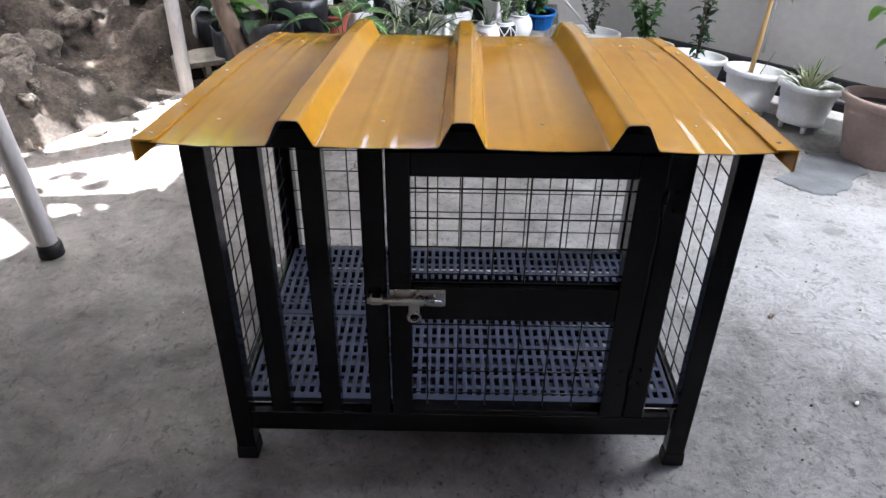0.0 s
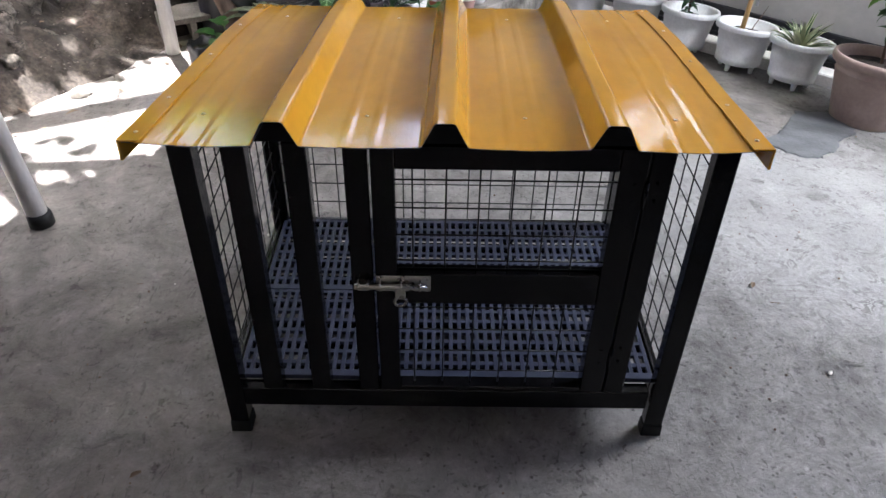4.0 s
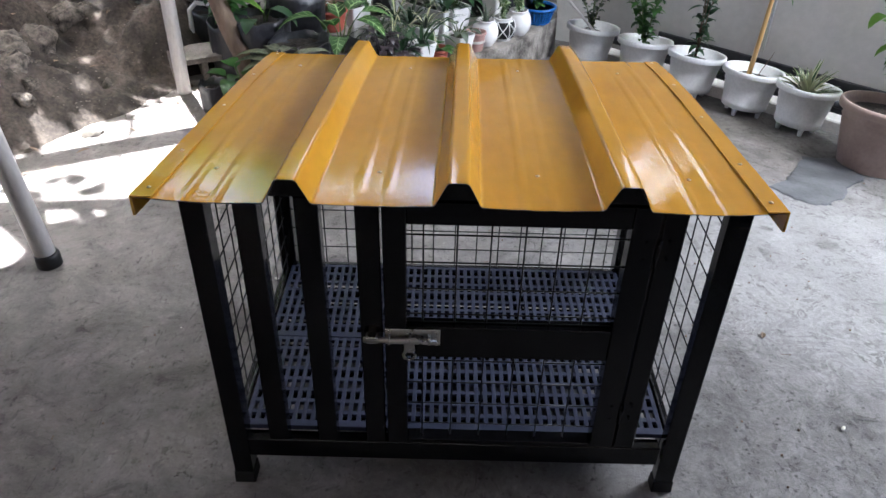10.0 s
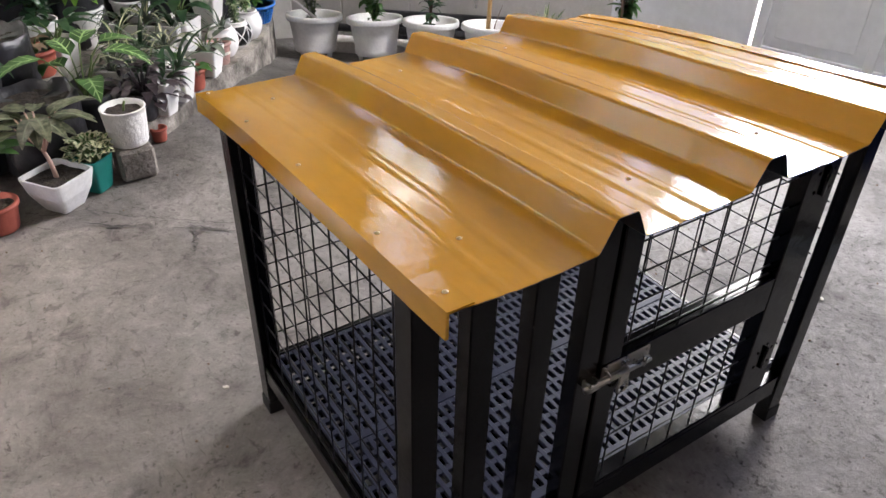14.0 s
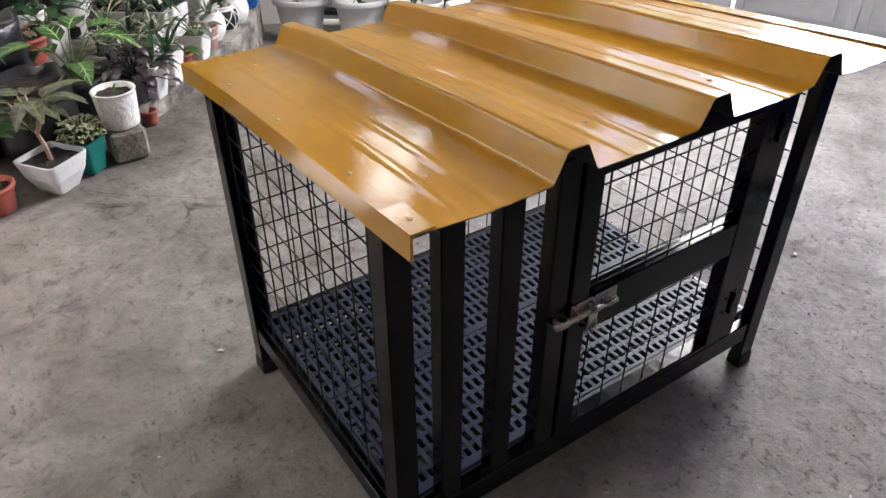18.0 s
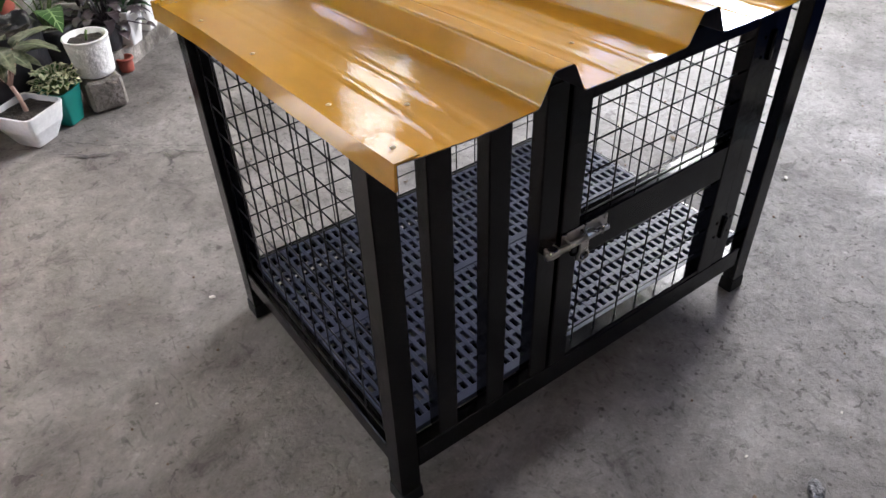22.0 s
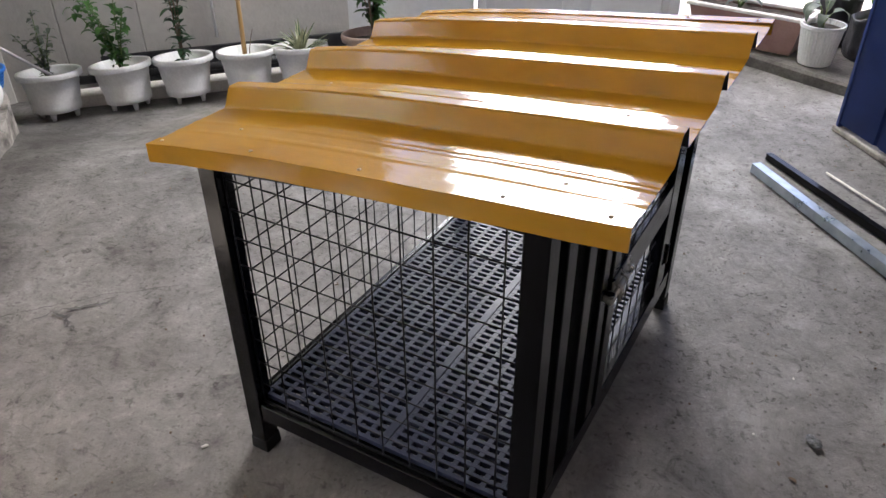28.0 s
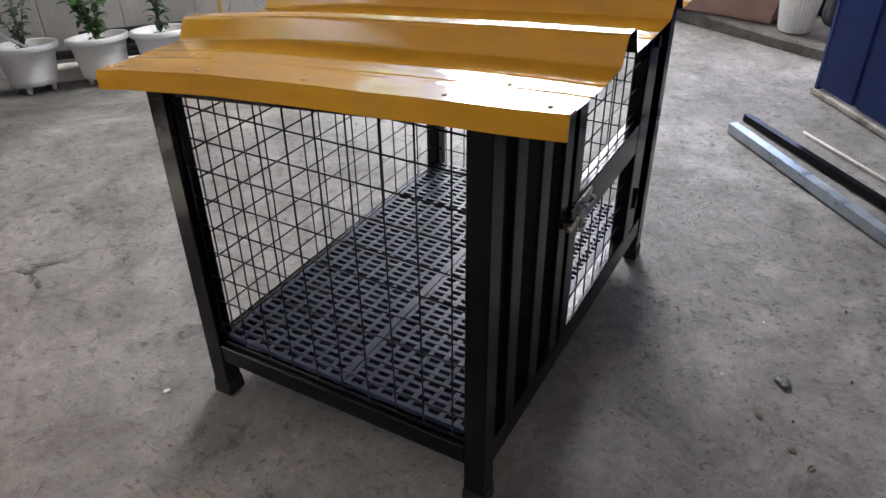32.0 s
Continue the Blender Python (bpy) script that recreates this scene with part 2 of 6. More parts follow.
def floor_material():
    """Old trowelled concrete: pale and dark clouds, fine grit, hairline cracks, dark patches and a few damp stains."""
    m = bpy.data.materials.new("worn_concrete_floor")
    m.use_nodes = True
    nt = m.node_tree
    n, l = nt.nodes, nt.links
    b = n["Principled BSDF"]
    tc = n.new("ShaderNodeTexCoord")

    def noise_at(scale, detail, rough=0.6, dist=0.0):
        x = n.new("ShaderNodeTexNoise")
        x.inputs["Scale"].default_value, x.inputs["Detail"].default_value = scale, detail
        x.inputs["Roughness"].default_value, x.inputs["Distortion"].default_value = rough, dist
        l.new(tc.outputs["Object"], x.inputs["Vector"])
        return x.outputs[0]

    def ramp(src, stops):
        r = n.new("ShaderNodeValToRGB")
        while len(r.color_ramp.elements) < len(stops):
            r.color_ramp.elements.new(0.5)
        for e, (p, c) in zip(r.color_ramp.elements, stops):
            e.position, e.color = p, (*c, 1)
        l.new(src, r.inputs[0])
        return r.outputs[0]

    def mix(a, c, f, kind="MULTIPLY"):
        x = n.new("ShaderNodeMix")
        x.data_type, x.blend_type = "RGBA", kind
        if isinstance(f, float):
            x.inputs["Factor"].default_value = f
        else:
            l.new(f, x.inputs["Factor"])
        l.new(a, x.inputs["A"])
        l.new(c, x.inputs["B"])
        return x.outputs["Result"]

    base = ramp(noise_at(1.3, 8, 0.66, 0.5), [(0.3, (0.112, 0.106, 0.099)), (0.5, (0.184, 0.177, 0.169)), (0.7, (0.272, 0.264, 0.256))])
    cloud = ramp(noise_at(3.8, 11, 0.78, 0.5), [(0.32, (0.36, 0.345, 0.325)), (0.45, (0.80, 0.79, 0.78)), (0.54, (1.06, 1.06, 1.06)), (0.68, (1.42, 1.42, 1.43))])
    swirl = ramp(noise_at(9, 6, 0.62, 3.2), [(0.36, (0.80, 0.80, 0.80)), (0.47, (1, 1, 1)), (0.50, (1.14, 1.14, 1.14)), (0.53, (1, 1, 1)), (0.68, (0.86, 0.86, 0.86))])
    grit = ramp(noise_at(105, 5, 0.8), [(0.34, (0.42, 0.41, 0.40)), (0.46, (0.97, 0.97, 0.97)), (0.66, (1.35, 1.35, 1.35))])
    spots = ramp(noise_at(30, 3, 0.6, 0.6), [(0.30, (0.22, 0.21, 0.20)), (0.36, (1, 1, 1))])
    blotch = ramp(noise_at(11, 9, 0.74, 0.9), [(0.35, (0.33, 0.315, 0.30)), (0.43, (0.88, 0.87, 0.86)), (0.57, (1.06, 1.06, 1.06)), (0.68, (1.36, 1.36, 1.36))])
    dashes = n.new("ShaderNodeMapping")
    dashes.inputs["Rotation"].default_value, dashes.inputs["Scale"].default_value = (0, 0, 0.45), (1.0, 0.3, 1.0)
    l.new(tc.outputs["Object"], dashes.inputs[0])
    dn = n.new("ShaderNodeTexNoise")
    dn.inputs["Scale"].default_value, dn.inputs["Detail"].default_value, dn.inputs["Distortion"].default_value = 62, 3, 1.1
    l.new(dashes.outputs[0], dn.inputs["Vector"])
    scrape = ramp(dn.outputs[0], [(0.30, (0.40, 0.39, 0.38)), (0.37, (1, 1, 1)), (0.66, (1, 1, 1)), (0.72, (1.2, 1.2, 1.2))])
    c = mix(mix(mix(mix(mix(mix(base, cloud, 0.88), blotch, 0.6), swirl, 0.32), grit, 0.2), spots, 0.55), scrape, 0.55)
    # small pits
    pit = n.new("ShaderNodeTexVoronoi")
    pit.inputs["Scale"].default_value, pit.inputs["Randomness"].default_value = 34.0, 1.0
    l.new(tc.outputs["Object"], pit.inputs["Vector"])
    c = mix(c, ramp(pit.outputs["Distance"], [(0.08, (0.25, 0.24, 0.23)), (0.17, (1, 1, 1))]), 0.9)
    # flaked chips in the skin of the concrete
    chipn = noise_at(34, 7, 0.66, 0.5)
    flake = ramp(chipn, [(0.37, (0.42, 0.40, 0.38)), (0.42, (1, 1, 1)), (0.60, (1, 1, 1)), (0.66, (1.3, 1.3, 1.3))])
    worn = n.new("ShaderNodeMapRange")
    worn.inputs["From Min"].default_value, worn.inputs["From Max"].default_value = 0.38, 0.60
    worn.inputs["To Min"].default_value = 0.12
    l.new(noise_at(4.2, 5, 0.7), worn.inputs[0])
    c = mix(c, flake, worn.outputs[0])
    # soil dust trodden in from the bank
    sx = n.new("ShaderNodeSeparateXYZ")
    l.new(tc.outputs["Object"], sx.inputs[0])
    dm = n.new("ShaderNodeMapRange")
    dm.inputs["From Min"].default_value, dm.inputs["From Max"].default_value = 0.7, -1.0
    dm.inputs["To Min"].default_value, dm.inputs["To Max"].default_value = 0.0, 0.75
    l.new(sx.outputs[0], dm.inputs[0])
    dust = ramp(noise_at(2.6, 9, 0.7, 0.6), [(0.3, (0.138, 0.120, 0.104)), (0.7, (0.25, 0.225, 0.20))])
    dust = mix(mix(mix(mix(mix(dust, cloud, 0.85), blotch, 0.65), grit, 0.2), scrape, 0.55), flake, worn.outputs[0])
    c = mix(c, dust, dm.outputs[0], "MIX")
    # darker patches before the pot row and elsewhere, damp ones by the ledge, one sunken chip
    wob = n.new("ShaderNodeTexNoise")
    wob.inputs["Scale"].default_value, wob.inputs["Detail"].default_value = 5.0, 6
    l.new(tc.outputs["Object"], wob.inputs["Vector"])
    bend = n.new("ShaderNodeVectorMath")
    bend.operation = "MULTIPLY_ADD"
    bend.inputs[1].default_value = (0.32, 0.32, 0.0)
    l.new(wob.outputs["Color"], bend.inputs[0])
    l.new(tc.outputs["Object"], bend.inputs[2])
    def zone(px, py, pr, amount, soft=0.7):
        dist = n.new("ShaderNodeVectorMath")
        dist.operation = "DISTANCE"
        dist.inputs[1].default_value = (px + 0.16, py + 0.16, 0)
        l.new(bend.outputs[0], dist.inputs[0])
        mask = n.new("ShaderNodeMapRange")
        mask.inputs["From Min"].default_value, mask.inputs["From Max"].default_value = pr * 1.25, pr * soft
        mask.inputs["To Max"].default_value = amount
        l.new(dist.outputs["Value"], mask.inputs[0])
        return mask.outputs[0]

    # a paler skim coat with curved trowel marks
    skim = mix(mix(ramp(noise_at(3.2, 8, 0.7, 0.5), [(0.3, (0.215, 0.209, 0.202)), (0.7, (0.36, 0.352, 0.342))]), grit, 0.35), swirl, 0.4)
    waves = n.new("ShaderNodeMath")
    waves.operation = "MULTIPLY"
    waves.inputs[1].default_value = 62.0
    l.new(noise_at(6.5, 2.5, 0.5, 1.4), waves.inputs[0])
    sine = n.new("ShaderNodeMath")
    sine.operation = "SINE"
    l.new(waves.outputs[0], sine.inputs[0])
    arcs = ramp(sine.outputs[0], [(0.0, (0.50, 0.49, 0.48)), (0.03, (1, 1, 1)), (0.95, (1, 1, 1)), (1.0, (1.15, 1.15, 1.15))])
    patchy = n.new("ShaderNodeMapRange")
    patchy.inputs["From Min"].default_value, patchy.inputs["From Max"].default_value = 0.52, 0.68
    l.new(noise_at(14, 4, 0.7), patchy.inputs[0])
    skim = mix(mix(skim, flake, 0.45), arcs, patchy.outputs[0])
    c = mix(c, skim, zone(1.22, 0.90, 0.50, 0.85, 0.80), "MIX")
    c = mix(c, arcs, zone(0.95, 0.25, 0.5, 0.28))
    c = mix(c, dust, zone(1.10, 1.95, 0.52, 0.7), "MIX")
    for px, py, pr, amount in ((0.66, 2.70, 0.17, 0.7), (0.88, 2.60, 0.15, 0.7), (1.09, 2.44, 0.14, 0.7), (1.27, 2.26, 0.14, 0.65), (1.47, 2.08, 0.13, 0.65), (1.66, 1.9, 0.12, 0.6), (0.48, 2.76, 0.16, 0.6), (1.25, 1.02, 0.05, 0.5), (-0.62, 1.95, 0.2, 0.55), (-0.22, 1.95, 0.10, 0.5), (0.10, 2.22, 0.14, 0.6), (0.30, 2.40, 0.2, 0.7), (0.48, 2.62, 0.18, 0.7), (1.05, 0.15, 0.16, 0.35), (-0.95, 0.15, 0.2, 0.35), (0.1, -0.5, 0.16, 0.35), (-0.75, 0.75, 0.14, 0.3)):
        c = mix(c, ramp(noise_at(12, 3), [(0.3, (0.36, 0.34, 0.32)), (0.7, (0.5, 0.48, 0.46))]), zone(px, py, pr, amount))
    vor = n.new("ShaderNodeTexVoronoi")
    vor.feature = "DISTANCE_TO_EDGE"
    vor.inputs["Scale"].default_value = 0.9
    add = n.new("ShaderNodeVectorMath")
    add.operation = "MULTIPLY_ADD"
    add.inputs[1].default_value = (0.55, 0.55, 0.0)
    l.new(wob.outputs["Color"], add.inputs[0])
    l.new(tc.outputs["Object"], add.inputs[2])
    l.new(add.outputs[0], vor.inputs["Vector"])
    crack = ramp(vor.outputs["Distance"], [(0.0, (0.42, 0.41, 0.4)), (0.004, (1, 1, 1))])
    c = mix(c, crack, 0.18)
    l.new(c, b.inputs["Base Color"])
    rr = n.new("ShaderNodeMapRange")
    rr.inputs["To Min"].default_value, rr.inputs["To Max"].default_value = 0.55, 0.9
    l.new(noise_at(4, 6), rr.inputs[0])
    l.new(rr.outputs[0], b.inputs["Roughness"])
    bump = n.new("ShaderNodeBump")
    bump.inputs["Strength"].default_value, bump.inputs["Distance"].default_value = 0.42, 0.012
    l.new(noise_at(38, 8, 0.7), bump.inputs["Height"])
    dents = n.new("ShaderNodeBump")
    dents.inputs["Strength"].default_value, dents.inputs["Distance"].default_value = 0.5, 0.006
    l.new(flake, dents.inputs["Height"])
    l.new(bump.outputs[0], dents.inputs["Normal"])
    l.new(dents.outputs[0], b.inputs["Normal"])
    return m


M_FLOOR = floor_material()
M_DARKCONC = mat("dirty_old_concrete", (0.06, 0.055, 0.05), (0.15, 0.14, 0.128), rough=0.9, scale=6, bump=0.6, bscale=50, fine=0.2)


# ---- mesh helpers ----
def mesh_of(bm, name, material, smooth=False):
    me = bpy.data.meshes.new(name)
    bmesh.ops.recalc_face_normals(bm, faces=bm.faces)
    if smooth:
        for f in bm.faces:
            f.smooth = True
    bm.to_mesh(me)
    bm.free()
    me.materials.append(material)
    return me


def part(name, bm, material, parent=None, label="", smooth=False):
    """One mesh object, alone or under a thing or a part."""
    ob = new(name, mesh_of(bm, name, material, smooth))
    if parent is not None:
        ob.parent = parent
    if label:
        ob["label"] = label
    return ob


def share(name, me, parent, m):
    ob = new(name, me)
    ob.parent = parent
    ob.matrix_basis = m
    return ob


def thing(name, label, category, group="", kind="", at=None):
    ob = new(name)
    ob.empty_display_size = 0.05
    if at is not None:
        ob.matrix_basis = at
    return tagged(ob, label, category, group, kind)


def box(x0, x1, y0, y1, z0, z1, bevel=0.0, bm=None, seg=1):
    own = bm is None
    bm = bm or bmesh.new()
    r = bmesh.ops.create_cube(bm, size=1.0)
    bmesh.ops.scale(bm, vec=(x1 - x0, y1 - y0, z1 - z0), verts=r["verts"])
    bmesh.ops.translate(bm, vec=((x0 + x1) / 2, (y0 + y1) / 2, (z0 + z1) / 2), verts=r["verts"])
    if bevel and own:
        bmesh.ops.bevel(bm, geom=list(bm.edges), offset=bevel, segments=seg, affect="EDGES")
    return bm


def lathe(profile, segs=28, bm=None, squash=0.0, power=None):
    """Turns (radius, height) pairs round z. power: rounds a square plan (4 or more) instead of a circle."""
    bm = bm or bmesh.new()
    rings = []
    for r, z in profile:
        ring = []
        for k in range(segs):
            a = 2 * math.pi * k / segs
            c, s = math.cos(a), math.sin(a)
            q = 1.0
            if power:
                q = (abs(c) ** power + abs(s) ** power) ** (-1.0 / power)
            ring.append(bm.verts.new((r * q * c, r * q * s, z)))
        rings.append(ring)
    for a, b in zip(rings, rings[1:]):
        for k in range(segs):
            bm.faces.new((a[k], a[(k + 1) % segs], b[(k + 1) % segs], b[k]))
    for ring, end in ((rings[0], 0), (rings[-1], 1)):
        if profile[0 if end == 0 else -1][0] > 1e-4:
            bm.faces.new(ring)
    return bm


def rod(p, q, r, segs=8, bm=None, r2=None):
    """A round bar from p to q."""
    bm = bm or bmesh.new()
    p, q = Vector(p), Vector(q)
    turn = (q - p).to_track_quat("Z", "Y").to_matrix()
    r2 = r if r2 is None else r2
    ra, rb = [], []
    for k in range(segs):
        a = 2 * math.pi * k / segs
        off = Vector((math.cos(a), math.sin(a), 0))
        ra.append(bm.verts.new(p + turn @ (off * r)))
        rb.append(bm.verts.new(q + turn @ (off * r2)))
    for k in range(segs):
        bm.faces.new((ra[k], ra[(k + 1) % segs], rb[(k + 1) % segs], rb[k]))
    bm.faces.new(ra[::-1])
    bm.faces.new(rb)
    return bm


def pipe_along(points, radii, segs=8, bm=None):
    bm = bm or bmesh.new()
    pts = [Vector(p) for p in points]
    rings = []
    for i, p in enumerate(pts):
        d = (pts[min(i + 1, len(pts) - 1)] - pts[max(i - 1, 0)]).normalized()
        turn = d.to_track_quat("Z", "Y").to_matrix()
        r = radii[i] if isinstance(radii, (list, tuple)) else radii
        rings.append([bm.verts.new(p + turn @ Vector((r * math.cos(2 * math.pi * k / segs), r * math.sin(2 * math.pi * k / segs), 0))) for k in range(segs)])
    for a, b in zip(rings, rings[1:]):
        for k in range(segs):
            bm.faces.new((a[k], a[(k + 1) % segs], b[(k + 1) % segs], b[k]))
    bm.faces.new(rings[0][::-1])
    bm.faces.new(rings[-1])
    return bm


# ---- the large structure ----
def step01(v):
    v = max(0.0, min(1.0, v))
    return v * v * (3 - 2 * v)


def floor_fall(x, y):
    """The yard floor falls gently towards the foot of the far wall, behind the row of pots."""
    q = max(0.0, min(1.8, 0.65 * x + 0.76 * y - 1.45))
    return -0.13 * q * q / (q + 0.1) * step01((x - 0.15) / 0.5) * step01((y - 0.7) / 0.6)


# what stands on that fall leans with it
LEAN = Matrix.Rotation(radians(7.0), 4, Vector((-0.76, 0.65, 0.0)))


def ground_sheet():
    bm = bmesh.new()
    N = 90
    R = 4.5
    grid = {}
    for i in range(N + 1):
        for j in range(N + 1):
            x, y = -R + 2 * R * i / N + 0.5, -R + 2 * R * j / N + 0.8
            z = 0.006 * noise.noise((x * 1.3, y * 1.3, 0)) + 0.002 * noise.noise((x * 6, y * 6, 3))
            near = min(1.0, max(0.0, (math.hypot(x, y - 0.3) - 0.75) / 0.5))
            grid[i, j] = bm.verts.new((x, y, z * near - 0.004 * near + floor_fall(x, y)))
    for i in range(N):
        for j in range(N):
            bm.faces.new((grid[i, j], grid[i + 1, j], grid[i + 1, j + 1], grid[i, j + 1]))
    # the sheet goes on level to the horizon
    edge = [grid[i, 0] for i in range(N + 1)] + [grid[N, j] for j in range(1, N + 1)] + [grid[i, N] for i in range(N - 1, -1, -1)] + [grid[0, j] for j in range(N - 1, 0, -1)]
    far = [bm.verts.new((v.co.x * 300, v.co.y * 300, -0.2)) for v in edge]
    for k in range(len(edge)):
        bm.faces.new((edge[k], far[k], far[(k + 1) % len(edge)], edge[(k + 1) % len(edge)]))
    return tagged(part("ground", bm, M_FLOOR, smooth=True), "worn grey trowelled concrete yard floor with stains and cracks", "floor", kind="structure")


ground_sheet()

# ceiling of the roofed yard, on pipe posts; unseen outline and gaps shape the sun patches
bm = bmesh.new()
CEIL = [(-6.0, -5.0), (3.2, -5.0), (3.2, 1.95), (0.95, 3.72), (-0.3, 4.35), (-1.95, 4.1), (-1.95, 3.0), (-1.33, 2.80), (-1.45, 1.95), (-2.05, 1.88), (-2.12, 2.5), (-2.35, 3.2), (-6.0, 3.2)]
GAPS = [[(-1.80, 1.855), (-1.723, 1.863), (-1.627, 1.781), (-1.753, 1.768)],
        [(-1.657, 1.862), (-1.574, 1.864), (-1.603, 1.816)],
        [(-2.05, 1.80), (-1.911, 1.752), (-1.827, 1.678), (-1.752, 1.607), (-1.763, 1.544), (-1.794, 1.512), (-2.0, 1.50)]]
for loop in [CEIL] + GAPS:
    vs = [bm.verts.new((x, y, 2.7)) for x, y in loop]
    for k in range(len(vs)):
        bm.edges.new((vs[k], vs[(k + 1) % len(vs)]))
bmesh.ops.triangle_fill(bm, use_beauty=True, use_dissolve=False, edges=list(bm.edges))
up = bmesh.ops.extrude_face_region(bm, geom=list(bm.faces))
bmesh.ops.translate(bm, vec=(0, 0, 0.04), verts=[g for g in up["geom"] if isinstance(g, bmesh.types.BMVert)])
tagged(part("ceiling", bm, M_CEIL), "dull sheet roof over the yard", "ceiling", kind="structure")

rafter = tagged(part("rafter", box(0, 1.5, -0.055, 0.055, 2.60, 2.695, 0.004), M_CEIL), "timber rafter under the edge of the yard roof", "beam", kind="structure")
rafter.matrix_basis = pose(-2.45, 1.90, 0, 0, 0, 28)


def wall(name, p, q, h, thick, material, label, z0=-0.25):
    """A straight wall from p to q with its seen face on that line and its thickness to the left of p to q."""
    p, q = Vector((*p, 0)), Vector((*q, 0))
    d = (q - p).length
    a = math.atan2(q.y - p.y, q.x - p.x)
    bm = box(0, d, 0, thick, z0, h, 0.006)
    ob = part(name, bm, material)
    ob.matrix_basis = pose(p.x, p.y, 0, 0, 0, math.degrees(a))
    return tagged(ob, label, "wall", kind="structure")


wall("wall_east", (1.376, 3.026), (1.086, 3.284), 1.72, -0.15, M_WALLGREY, "grey painted rendered yard wall")
wall("wall_southeast", (2.206, 2.287), (1.376, 3.026), 2.66, -0.15, M_WALLGREY, "taller grey painted rendered yard wall")
wall("wall_north", (0.86, 3.46), (-3.2, 4.2), 2.0, -0.15, M_WALLGREY, "grey painted rendered wall behind the plants")
wall("wall_corner", (2.60, 1.70), (2.195, 2.300), 1.2, -0.15, M_WALLWHITE, "white painted rendered wall")
wall("wall_northeast", (1.086, 3.284), (0.04, 4.22), 2.66, -0.15, M_WALLGREY, "taller grey rendered wall behind the plants")
# unseen walls, added to limit the light from left, right and behind
wall("shade_wall_west", (-3.4, 0.3), (-3.4, -2.6), 2.55, 0.15, M_BLOCK, "unseen plain wall added to close the yard and cut light")
wall("shade_wall_side", (3.4, -2.6), (3.4, -0.55), 1.4, -0.15, M_BLOCK, "unseen block wall added at the side of the yard to cut light")
wall("shade_wall_behind", (-3.4, -2.6), (3.4, -2.6), 1.8, -0.15, M_DARKCONC, "unseen dark wall added behind the yard to cut light")


# ---- the cage ----
XL, XR, YF, YB = -0.447, 0.496, 0.0, 0.64
T = 0.04
SLOPE = -0.094


def roof_z(y):
    return 0.787 + SLOPE * (y + 0.105) - 0.10 * max(0.0, y - 0.35) ** 2


